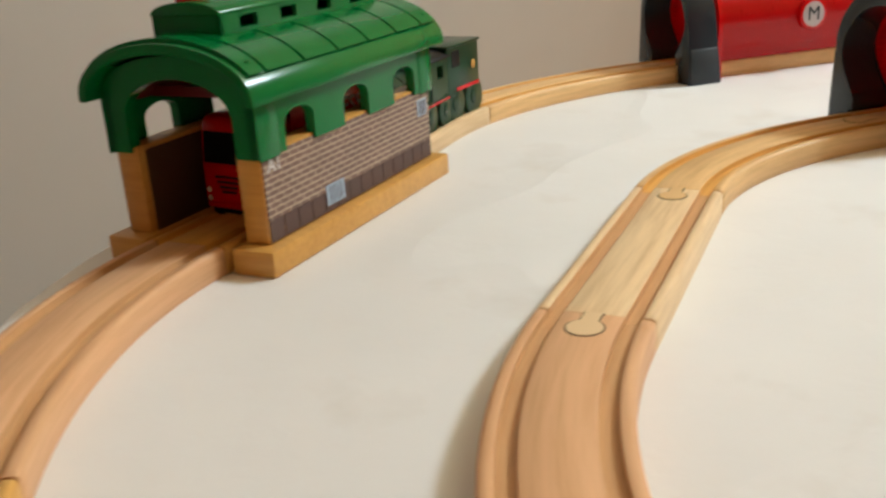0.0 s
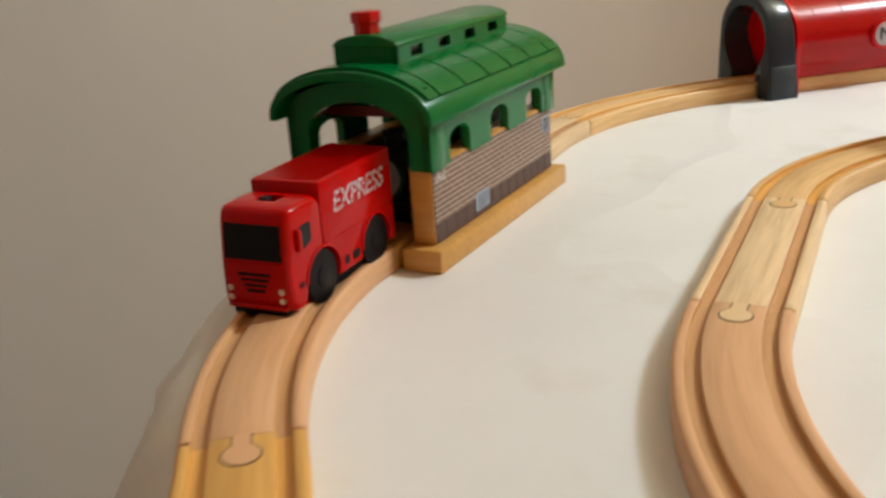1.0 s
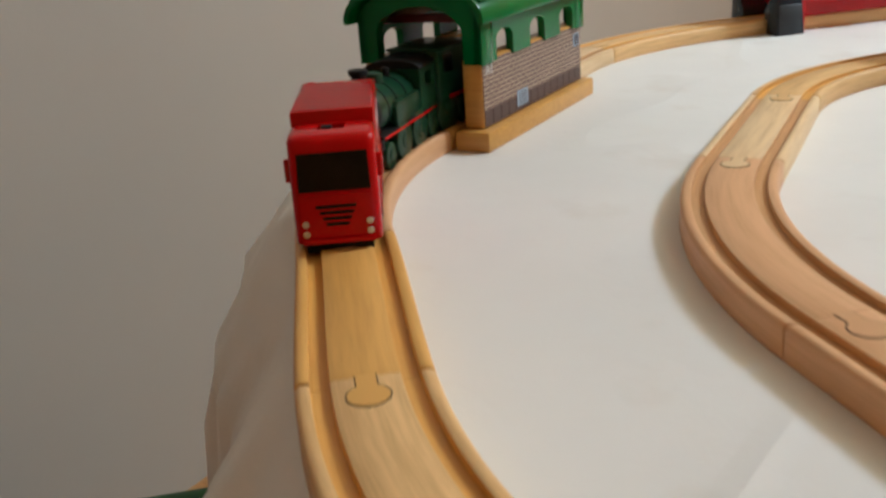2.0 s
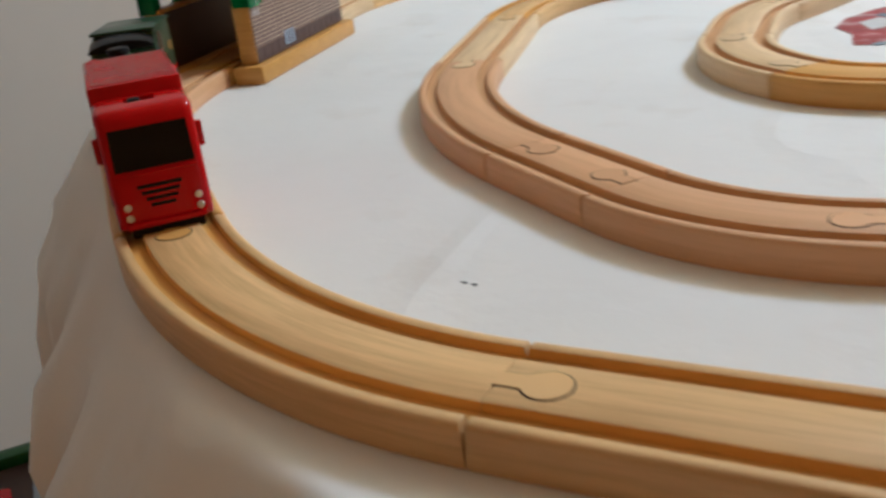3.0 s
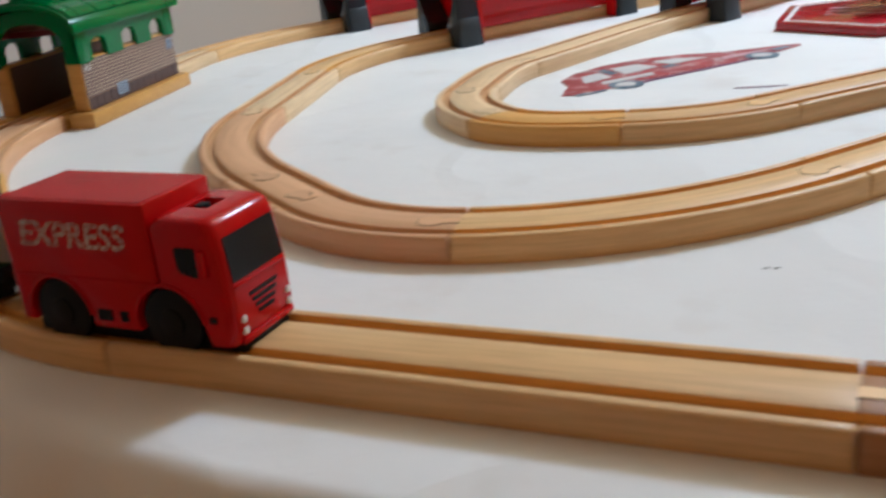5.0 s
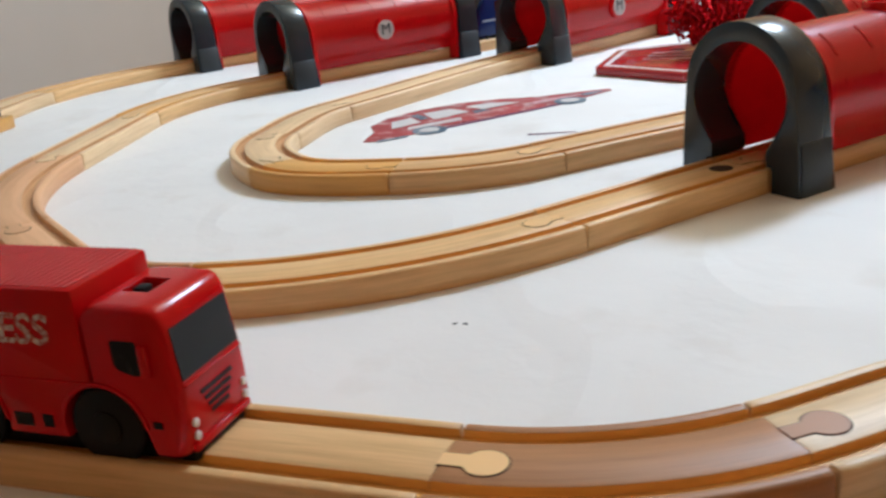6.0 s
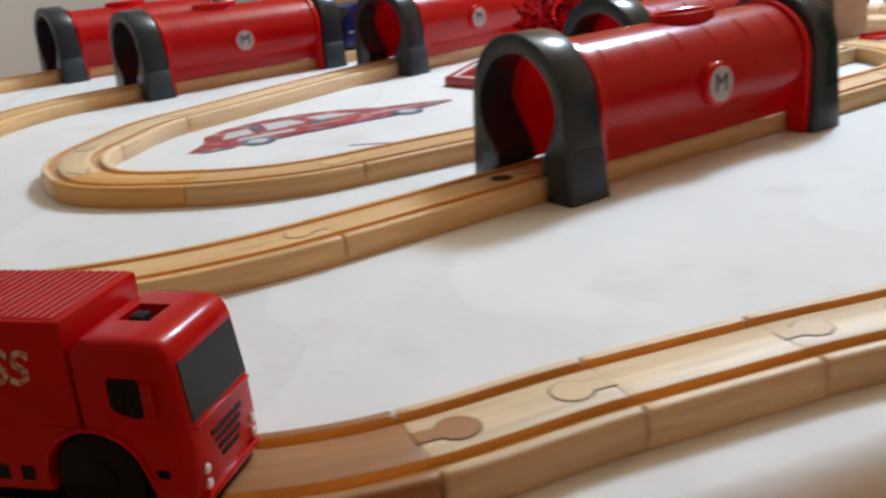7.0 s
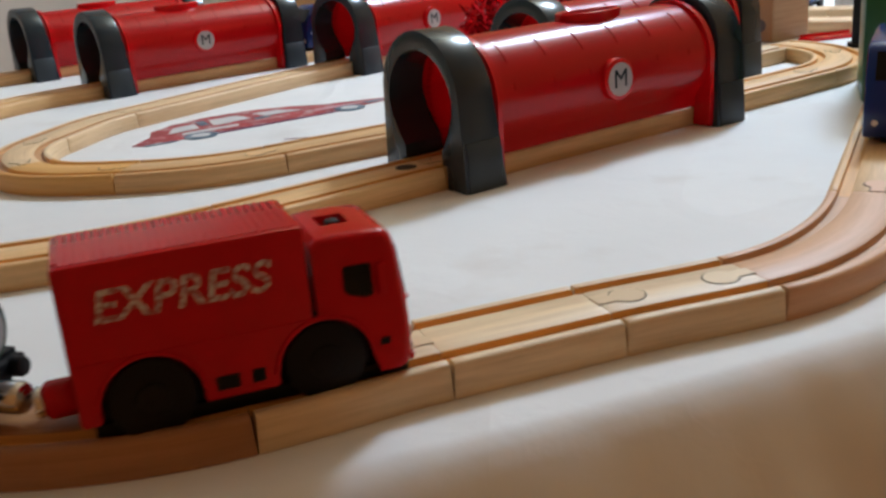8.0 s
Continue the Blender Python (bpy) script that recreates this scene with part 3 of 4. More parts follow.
# ---- engine shed ----
def engine_shed():
    """Local y runs along the track from the front end, x across."""
    length, half = 0.1665, 0.0440
    ob = thing("engine_shed", pose(SHED_FRONT[0], SHED_FRONT[1], 0, 0, 0, SHED_FRONT[2] + 180 - 90), "toy engine shed with brick-print walls and green roof over the track", "toy shed")
    for side in (1, -1):
        x0, x1 = sorted((side * 0.0225, side * half))
        part("base_beam", box(x0, x1, 0, length, 0, 0.0115, 0.0014), SHED_WOOD, ob)
        x0, x1 = sorted((side * 0.0255, side * 0.0375))
        wall = part("side_wall", box(x0, x1, 0.0075, length - 0.0075, 0.0115, 0.0500, 0.0012), SHED_WOOD, ob)
        # thin dark sheet over the wood stands in for shade inside the shed
        x0, x1 = sorted((side * 0.0249, side * 0.0256))
        part("inner_shade_face", box(x0, x1, 0.0120, length - 0.0120, 0.0115, 0.0480), INNER_SHADE, wall, "inner wall face darkened to imitate shade")
        bm = bmesh.new()
        uv = bm.loops.layers.uv.new("bricks")
        x = side * 0.0379
        corners = [(0.0085, 0.0215), (length - 0.0085, 0.0215), (length - 0.0085, 0.0488), (0.0085, 0.0488)]
        front = [bm.verts.new((x, y, z)) for y, z in corners]
        back = [bm.verts.new((x - side * 0.0006, y, z)) for y, z in corners]
        faces = [bm.faces.new(front)] + [bm.faces.new((front[k], front[(k + 1) % 4], back[(k + 1) % 4], back[k])) for k in range(4)]
        for f in faces:
            for loop in f.loops:
                loop[uv].uv = (loop.vert.co.y, loop.vert.co.z)
        part("brick_panel", bm, BRICK, wall, "printed brown brick pattern", 20)
        x0, x1 = sorted((side * 0.0373, side * 0.0379))
        for k in range(14):
            y = 0.0085 + (length - 0.017) * k / 14
            part("plinth_panel", box(x0, x1, y + 0.0003, y + (length - 0.017) / 14 - 0.0003, 0.0122, 0.0213), BROWN_PRINT, wall)
        for y, z, w, h in ((0.060, 0.0150, 0.0150, 0.0092), (length - 0.0165, 0.0355, 0.0100, 0.0085)):
            x0, x1 = sorted((side * 0.0379, side * 0.0382))
            grille = part("grille", box(x0, x1, y - w / 2, y + w / 2, z, z + h), PALE_BLUE, wall, "pale blue printed grille")
            x0, x1 = sorted((side * 0.0382, side * 0.0384))
            for k in range(1, 5):
                yy = y - w / 2 + w * k / 5
                part("bar", box(x0, x1, yy - 0.0004, yy + 0.0004, z + 0.0006, z + h - 0.0006), BROWN_PRINT, grille)
        lettering("shed_sign", "A1", 0.0085, Matrix.Translation((side * 0.0382, 0.0160 if side > 0 else length - 0.0160, 0.0438)) @ pose(0, 0, 0, 90, 0, 90 * side), WHITE, ob)
        # green upper side: three arched openings down to the wall's top
        spans = [0.0360, 0.0832, 0.1305]
        outline = [(length - 0.0060, 0.0745), (0.0060, 0.0745), (0.0060, 0.0478)]
        for c in spans:
            w = 0.0112
            outline += [(c - w, 0.0478), (c - w, 0.0585)] + [(c - w * math.cos(t), 0.0585 + 0.0055 * math.sin(t)) for t in np.linspace(0.3, math.pi - 0.3, 9)] + [(c + w, 0.0585), (c + w, 0.0478)]
        outline += [(length - 0.0060, 0.0478)]
        x0, x1 = sorted((side * 0.0345, side * 0.0392))
        part("upper_wall", prism(outline, x0, x1, "yz"), GREEN, ob)
        x0, x1 = sorted((side * 0.0385, side * 0.0396))
        part("corner_pillar", box(x0, x1, 0.0055, 0.0200, 0.0470, 0.0735, 0.0006), GREEN, ob)
        part("corner_pillar", box(x0, x1, length - 0.0200, length - 0.0055, 0.0470, 0.0735, 0.0006), GREEN, ob)
    # arched end walls
    for y0, y1 in ((0.0060, 0.0120), (length - 0.0120, length - 0.0060)):
        crown = [(0.0392 * math.cos(t) / math.cos(0.0), 0.0725 + 0.0165 * math.sin(t)) for t in np.linspace(0, math.pi, 24)]
        gate = [(-0.0275, 0.0478), (-0.0275, 0.0640)] + [(-0.0275 * math.cos(t), 0.0640 + 0.0155 * math.sin(t)) for t in np.linspace(0.05, math.pi - 0.05, 18)] + [(0.0275, 0.0640), (0.0275, 0.0478)]
        part("gable", prism([(0.0392, 0.0478)] + crown + [(-0.0392, 0.0478)] + gate, y0, y1, "xz"), GREEN, ob)
    vault = [(0.0335 * math.cos(t), 0.0660 + 0.0165 * math.sin(t)) for t in np.linspace(0.15, math.pi - 0.15, 20)]
    vault += [(0.0318 * math.cos(t), 0.0660 + 0.0148 * math.sin(t)) for t in np.linspace(math.pi - 0.15, 0.15, 20)]
    part("inner_vault", prism(vault, 0.0125, length - 0.0125, "xz"), DARK_RED, ob, "dark red inner vault")
    for y in (0.030, 0.083, 0.136):
        part("tie_beam", box(-0.0318, 0.0318, y - 0.002, y + 0.002, 0.0680, 0.0725), DARK_RED, ob)
    # barrel roof
    def barrel(a, h, z, n=30, lo=0.0):
        return [(a * math.cos(t), z + h * math.sin(t)) for t in np.linspace(lo, math.pi - lo, n)]
    outer = [(0.0445, 0.0705)] + barrel(0.0445, 0.0222, 0.0728) + [(-0.0445, 0.0705)]
    inner = [(-0.0405, 0.0705)] + barrel(0.0405, 0.0182, 0.0722)[::-1] + [(0.0405, 0.0705)]
    part("roof", prism(outer + inner, -0.0015, length + 0.0015, "xz", 0.0006), GREEN, ob, "glossy green barrel roof")
    edges = [0.0010, 0.0130, 0.0400, 0.0670, 0.0940, 0.1210, 0.1480, length - 0.0010]
    for a, b in zip(edges, edges[1:]):
        rib = barrel(0.0461, 0.0239, 0.0728, 40, 0.42) + barrel(0.0430, 0.0208, 0.0728, 40, 0.42)[::-1]
        part("roof_panel", prism(rib, a + 0.0009, b - 0.0009, "xz"), GREEN, ob, smooth=20)
    for y in (0.0075, length - 0.0075):
        for t in (0.62, math.pi - 0.62):
            part("roof_stud", rod(0.0015, 0.0012, pose(0.0455 * math.cos(t), y, 0.0724 + 0.0234 * math.sin(t)), 12, 0.0003), GREEN, ob)
    # lantern along the ridge
    a, h0, h1 = 0.0175, 0.0880, 0.1035
    y0, y1 = 0.0200, length - 0.0200
    for side in (1, -1):
        holes = []
        for k in range(4):
            c = y0 + 0.0190 + k * (y1 - y0 - 0.038) / 3
            holes.append([(c - 0.0062, 0.0965), (c + 0.0062, 0.0965), (c + 0.0062, 0.1015), (c - 0.0062, 0.1015)])
        x0, x1 = sorted((side * (a - 0.0022), side * a))
        part("lantern_side", prism([(y0, h0), (y1, h0), (y1, h1), (y0, h1)], x0, x1, "yz", 0, holes), GREEN, ob)
    for ya, yb in ((y0, y0 + 0.0022), (y1 - 0.0022, y1)):
        part("lantern_end", box(-a, a, ya, yb, h0, h1), GREEN, ob)
    top = [(0.0179, h1 - 0.0008)] + barrel(0.0179, 0.0050, h1) + [(-0.0179, h1 - 0.0008)]
    part("lantern_roof", prism(top, y0 - 0.0006, y1 + 0.0006, "xz", 0.0009), GREEN, ob)
    part("chimney", join(rod(0.0064, 0.0110, pose(-0.004, 0.0300, 0.1060), 8, 0.0006), rod(0.0076, 0.0058, pose(-0.004, 0.0300, 0.1130), 8, 0.001)), RED, ob, "small red chimney pot")
    return ob


engine_shed()


# ---- the train ----
def wheel(parent, x, y, z, r, mat, width=0.0045):
    bm = rod(r, width, pose(0, 0, -width / 2), 32, 0.0009)
    bmesh.ops.transform(bm, matrix=pose(0, 0, 0, 90, 0, 0), verts=bm.verts)
    ob = part("wheel", bm, mat, parent)
    ob.matrix_basis = pose(x, y, z)
    bm = rod(r * 0.42, width + 0.0012, pose(0, 0, -width / 2 - 0.0006), 20, 0.0004)
    bmesh.ops.transform(bm, matrix=pose(0, 0, 0, 90, 0, 0), verts=bm.verts)
    part("hub", bm, mat, ob)
    return ob, (x, y, z, r)


WHEELS = []


def truck():
    """Local x forward from the middle, z from the groove's floor."""
    ob = thing("express_truck", pose(0, 0, RAIL), "red battery-powered toy delivery truck with white lettering on the track", "toy truck")
    half = 0.0167
    RW, FW, AZ, R = -0.0258, 0.0213, 0.0108, 0.0134

    def arc(c, t0, t1, n, r=R):
        return [(c + r * math.cos(t), AZ + r * math.sin(t)) for t in np.linspace(t0, t1, n)]

    # cargo box: open over the rear wheel, cut back over the front one
    low = -math.asin((AZ - 0.0072) / R)
    body = [(-0.0448, 0.0516), (-0.0448, 0.0072)] + arc(RW, math.pi - low, low, 18) + arc(FW, math.pi - low, 0.5 * math.pi + 0.16, 10) + [(0.0192, 0.0516)]
    part("cargo_box", prism(body, -half, half, "xz", 0.0013), RED_TRUCK, ob)
    for k in range(26):
        x = -0.0425 + k * 0.0605 / 26
        part("roof_ridge", box(x, x + 0.0013, -half + 0.0014, half - 0.0014, 0.0512, 0.05185), RED_TRUCK, ob)
    part("roof_catch", box(-0.0440, -0.0425, -half + 0.0030, -half + 0.0062, 0.0512, 0.0521, 0.0003), RED_TRUCK, ob)

    # cab: one outline carried across, drawn in at both sides for rounded corners, with a recess in the roof
    slot = (0.0262, 0.0345)
    front = [(0.0366, 0.0052), (0.0452, 0.0052), (0.0464, 0.0066), (0.0470, 0.0100), (0.0470, 0.0180), (0.0466, 0.0252), (0.0446, 0.0415), (0.0438, 0.0441), (0.0424, 0.0459), (0.0402, 0.0468)]
    outline = [(0.0205, 0.0452), (0.0205, 0.0245)] + arc(FW, 0.5 * math.pi, 0.06, 12) + front + [(slot[1], 0.0472), (slot[0], 0.0473), (0.0222, 0.0470)]
    edge, r = half - 0.0001, 0.0036
    cross = [-edge, -edge + 0.0004, -edge + 0.0010, -edge + 0.0019, -edge + 0.0036, -0.0052, 0.0052]
    cross += [edge - 0.0036, edge - 0.0019, edge - 0.0010, edge - 0.0004, edge]
    bm = bmesh.new()
    rows = []
    for y in cross:
        over = max(0.0, abs(y) - (edge - r))
        e = r - math.sqrt(max(0.0, r * r - over * over))
        row = []
        for x, z in outline:
            fx = min(1.0, max(0.0, (x - 0.0400) / 0.0040))
            fz = min(1.0, max(0.0, (z - 0.0400) / 0.0050))
            row.append(bm.verts.new((x - e * fx, y, z - e * 0.7 * fz)))
        rows.append(row)
    n = len(outline)
    for i, (a, b) in enumerate(zip(rows, rows[1:])):
        for k in range(n):
            j = (k + 1) % n
            if not (cross[i] == -0.0052 and k == n - 3):
                bm.faces.new((a[k], a[j], b[j], b[k]))
    bm.faces.new(rows[0]), bm.faces.new(rows[-1][::-1])
    i = cross.index(-0.0052)
    rim = [rows[i][n - 3], rows[i][n - 2], rows[i + 1][n - 2], rows[i + 1][n - 3]]
    floor = [bm.verts.new((v.co.x, v.co.y, 0.0440)) for v in rim]
    bm.faces.new(floor)
    for k in range(4):
        bm.faces.new((rim[k], rim[(k + 1) % 4], floor[(k + 1) % 4], floor[k]))
    part("cab", bm, RED_TRUCK, ob, smooth=38)
    part("switch", box(0.0284, 0.0322, -0.0040, 0.0004, 0.0438, 0.0477, 0.0006), BLACK, ob)

    # black windscreen set in the raked front, a moulded ledge below it
    a, b = Vector((0.0464, 0, 0.0262)), Vector((0.0447, 0, 0.0406))
    out = Vector((b.z - a.z, 0, a.x - b.x)).normalized()
    bm = bmesh.new()
    vs = []
    for lift in (-0.0003, 0.0003):
        vs.append([bm.verts.new((p.x + out.x * lift, y, p.z + out.z * lift)) for p, y in ((a, -0.0136), (a, 0.0136), (b, 0.0132), (b, -0.0132))])
    bm.faces.new(vs[1])
    for k in range(4):
        bm.faces.new((vs[0][k], vs[0][(k + 1) % 4], vs[1][(k + 1) % 4], vs[1][k]))
    part("windscreen", bm, GLASS_BLACK, ob, "glossy black windscreen", 20)
    part("windscreen_ledge", box(0.0455, 0.0475, -0.0138, 0.0138, 0.0243, 0.0252, 0.0004), RED_TRUCK, ob)
    part("bumper", box(0.0440, 0.0476, -0.0140, 0.0140, 0.0054, 0.0078, 0.0007), RED_TRUCK, ob)
    for k in range(4):
        part("grille_bar", box(0.0466, 0.0473, -0.0076 + k * 0.0011, 0.0076 - k * 0.0011, 0.0196 - k * 0.0023, 0.0207 - k * 0.0023), BLACK, ob)
    for side in (1, -1):
        def slab(x0, x1, z0, z1, lift, name, mat, bevel=0.0, sink=0.0006):
            y0, y1 = sorted((side * (half - sink), side * (half + lift)))
            return part(name, box(x0, x1, y0, y1, z0, z1, bevel), mat, ob)
        y0, y1 = sorted((side * (half - 0.0006), side * (half + 0.0002)))
        win = [(0.0284, 0.0312), (0.0296, 0.0297), (0.0340, 0.0284), (0.0358, 0.0284), (0.0364, 0.0292), (0.0364, 0.0374), (0.0358, 0.0381), (0.0290, 0.0381), (0.0284, 0.0374)]
        part("side_window", prism(win, y0, y1, "xz"), GLASS_BLACK, ob)
        slab(0.0376, 0.0402, 0.0286, 0.0378, 0.0020, "mirror", RED_TRUCK, 0.0008)
        slab(-0.0440, 0.0185, 0.0246, 0.0252, 0.0003, "side_seam", RED_TRUCK, 0.0002)
        slab(-0.0092, -0.0030, 0.0102, 0.0142, 0.0002, "side_vent", BLACK)
        slab(0.0005, 0.0040, 0.0104, 0.0142, 0.0002, "side_vent", BLACK)
        slab(0.0372, 0.0400, 0.0132, 0.0152, 0.0002, "tool_hatch", BLACK)
        # raised lips round the wheel arches
        for c, t0, t1 in ((RW, 0.05, math.pi - 0.05), (FW, 0.12, math.pi - 0.05)):
            y0, y1 = sorted((side * (half - 0.0008), side * (half + 0.0005)))
            part("arch_lip", prism(arc(c, t0, t1, 16, R - 0.0001) + arc(c, t1, t0, 16, R + 0.0012), y0, y1, "xz", 0.0003), RED_TRUCK, ob)
        for z in (0.0098, 0.0137):
            part("headlight", rod(0.0013, 0.0008, pose(0.0467, side * 0.0122, z, 0, 90, 0), 16, 0.0002), WHITE, ob)
        lettering("lettering", "EXPRESS", 0.0122, Matrix.Translation((-0.0135, side * (half + 0.0001), 0.0394)) @ pose(0, 0, 0, 90, 0, 180 if side > 0 else 0) @ Matrix(((1.0, 0.20, 0, 0), (0, 1.0, 0, 0), (0, 0, 1, 0), (0, 0, 0, 1))), WORN_WHITE, ob, weight=0.0002)
    part("chassis", box(-0.0415, 0.0458, -0.0128, 0.0128, 0.0016, 0.0060, 0.0008), BLACK, ob)
    for c in (RW, FW):
        part("axle_well", box(c - 0.0136, c + 0.0136, -0.0108, 0.0108, 0.0060, 0.0238), BLACK, ob)
    part("coupling", rod(0.0054, 0.0088, pose(-0.0446, 0, 0.0108, 0, -90, 0), 20, 0.0016), RED_TRUCK, ob)
    part("magnet", rod(0.0044, 0.0026, pose(-0.0532, 0, 0.0108, 0, -90, 0), 20, 0.0008), SILVER, ob)
    for x in (RW, FW):
        for y in (0.0136, -0.0136):
            WHEELS.append(wheel(ob, x, y, 0.0116, 0.0116, BLACK, 0.0052))
    return ob


def locomotive():
    ob = thing("steam_locomotive", pose(0, 0, RAIL), "dark green toy steam locomotive with grey front coupled behind the truck", "toy locomotive")
    part("footplate", box(-0.0480, 0.0420, -0.0150, 0.0150, 0.0165, 0.0190, 0.0008), BLACK, ob)
    part("boiler", rod(0.0122, 0.0560, pose(-0.0160, 0, 0.0285, 0, 90, 0), 32, 0.001), GREEN_DARK, ob)
    for x in (-0.002, 0.012, 0.024):
        part("boiler_band", rod(0.0125, 0.0012, pose(x, 0, 0.0285, 0, 90, 0), 32), BLACK, ob)
    smokebox = part("smokebox", rod(0.0130, 0.0080, pose(0.0350, 0, 0.0285, 0, 90, 0), 32, 0.001), BLACK, ob)
    part("front_ring", rod(0.0118, 0.0012, pose(0.0424, 0, 0.0285, 0, 90, 0), 32, 0.0005), GREEN_DARK, smokebox)
    part("front_plate", rod(0.0102, 0.0018, pose(0.0428, 0, 0.0285, 0, 90, 0), 32, 0.001), GREY_PAINT, smokebox, "plain light grey round front")
    part("chimney", join(rod(0.0038, 0.0100, pose(0.0310, 0, 0.0385), 20, 0.0004), rod(0.0050, 0.0030, pose(0.0310, 0, 0.0470), 20, 0.0008)), BLACK, ob)
    part("dome", rod(0.0050, 0.0080, pose(0.0120, 0, 0.0375), 20, 0.0025), GREEN_DARK, ob)
    part("safety_valve", rod(0.0022, 0.0060, pose(-0.0040, 0, 0.0390), 12, 0.0006), BLACK, ob)
    for side in (1, -1):
        y0, y1 = sorted((side * 0.0122, side * 0.0150))
        hole = [(-0.0330, 0.0310), (-0.0240, 0.0310), (-0.0240, 0.0385), (-0.0330, 0.0385)]
        part("cab_side", prism([(-0.0460, 0.0190), (-0.0150, 0.0190), (-0.0150, 0.0425), (-0.0460, 0.0425)], y0, y1, "xz", 0, [hole]), GREEN_DARK, ob)
        y0, y1 = sorted((side * 0.0150, side * 0.0153))
        part("red_lining", box(-0.0470, 0.0400, y0, y1, 0.0168, 0.0180), RED, ob)
        part("buffer", rod(0.0030, 0.0040, pose(0.0440, side * 0.0100, 0.0150, 0, 90, 0), 16, 0.0006), BLACK, ob)
        # long side tank beside the boiler, rounded on top
        y0, y1 = sorted((side * 0.0105, side * 0.0146))
        part("side_tank", prism([(-0.0150, 0.0190), (0.0200, 0.0190), (0.0200, 0.0290), (0.0180, 0.0312), (-0.0150, 0.0312)], y0, y1, "xz", 0.0008), GREEN_DARK, ob)
    part("cab_front", box(-0.0170, -0.0150, -0.0122, 0.0122, 0.0190, 0.0425), GREEN_DARK, ob)
    roof = [(0.0162 * math.cos(t), 0.0420 + 0.0048 * math.sin(t)) for t in np.linspace(0, math.pi, 20)]
    part("cab_roof", prism(roof, -0.0490, -0.0135, "yz", 0.0004), BLACK, ob)
    part("cab_back", box(-0.0480, -0.0455, -0.0140, 0.0140, 0.0190, 0.0340, 0.0005), GREEN_DARK, ob)
    part("coupling", rod(0.0047, 0.0130, pose(0.0430, 0, 0.0105, 0, 90, 0), 24, 0.0020), SILVER, ob)
    part("frame", box(-0.0440, 0.0380, -0.0095, 0.0095, 0.0040, 0.0168), BLACK, ob)
    part("buffer_beam", box(0.0400, 0.0450, -0.0150, 0.0150, 0.0120, 0.0175, 0.001), BLACK, ob)
    for x in (-0.0350, -0.0110, 0.0130):
        for y in (0.0130, -0.0130):
            WHEELS.append(wheel(ob, x, y, 0.0105, 0.0105, GREEN_DARK))
    for y in (0.0125, -0.0125):
        WHEELS.append(wheel(ob, 0.0320, y, 0.0070, 0.0070, GREEN_DARK))
    return ob


def coal_tender():
    ob = thing("coal_tender", pose(0, 0, RAIL), "dark green toy tender with large green wheels behind the locomotive", "toy tender")
    part("tank", box(-0.0190, 0.0235, -0.0160, 0.0160, 0.0190, 0.0465, 0.0012), GREEN_DARK, ob)
    part("roof", box(-0.0205, 0.0245, -0.0168, 0.0168, 0.0465, 0.0484, 0.0008), GREEN_DARK, ob)
    for side in (1, -1):
        y0, y1 = sorted((side * 0.0160, side * 0.0163))
        part("window", box(0.0080, 0.0180, y0, y1, 0.0345, 0.0445), GLASS_BLACK, ob)
        part("red_lining", box(-0.0180, 0.0130, y0, y1, 0.0192, 0.0215), RED, ob)
        part("crest", rod(0.0028, 0.0004, pose(-0.0100, side * 0.0163, 0.0330, -90 * side, 0, 0), 16), PRINT_YELLOW_CREST, ob)
    part("frame", box(-0.0185, 0.0220, -0.0095, 0.0095, 0.0040, 0.0192), BLACK, ob)
    part("coupling", rod(0.0036, 0.0040, pose(0.0235, 0, 0.0105, 0, 90, 0), 18, 0.0005), SILVER, ob)
    for x in (-0.0110, 0.0140):
        for y in (0.0135, -0.0135):
            WHEELS.append(wheel(ob, x, y, 0.0120, 0.0120, GREEN_DARK))
    return ob


PRINT_YELLOW_CREST = plastic("gold_print", (0.40, 0.22, 0.05), 0.4)
TENDER = coal_tender()
TRUCK = truck()
ENGINE = locomotive()


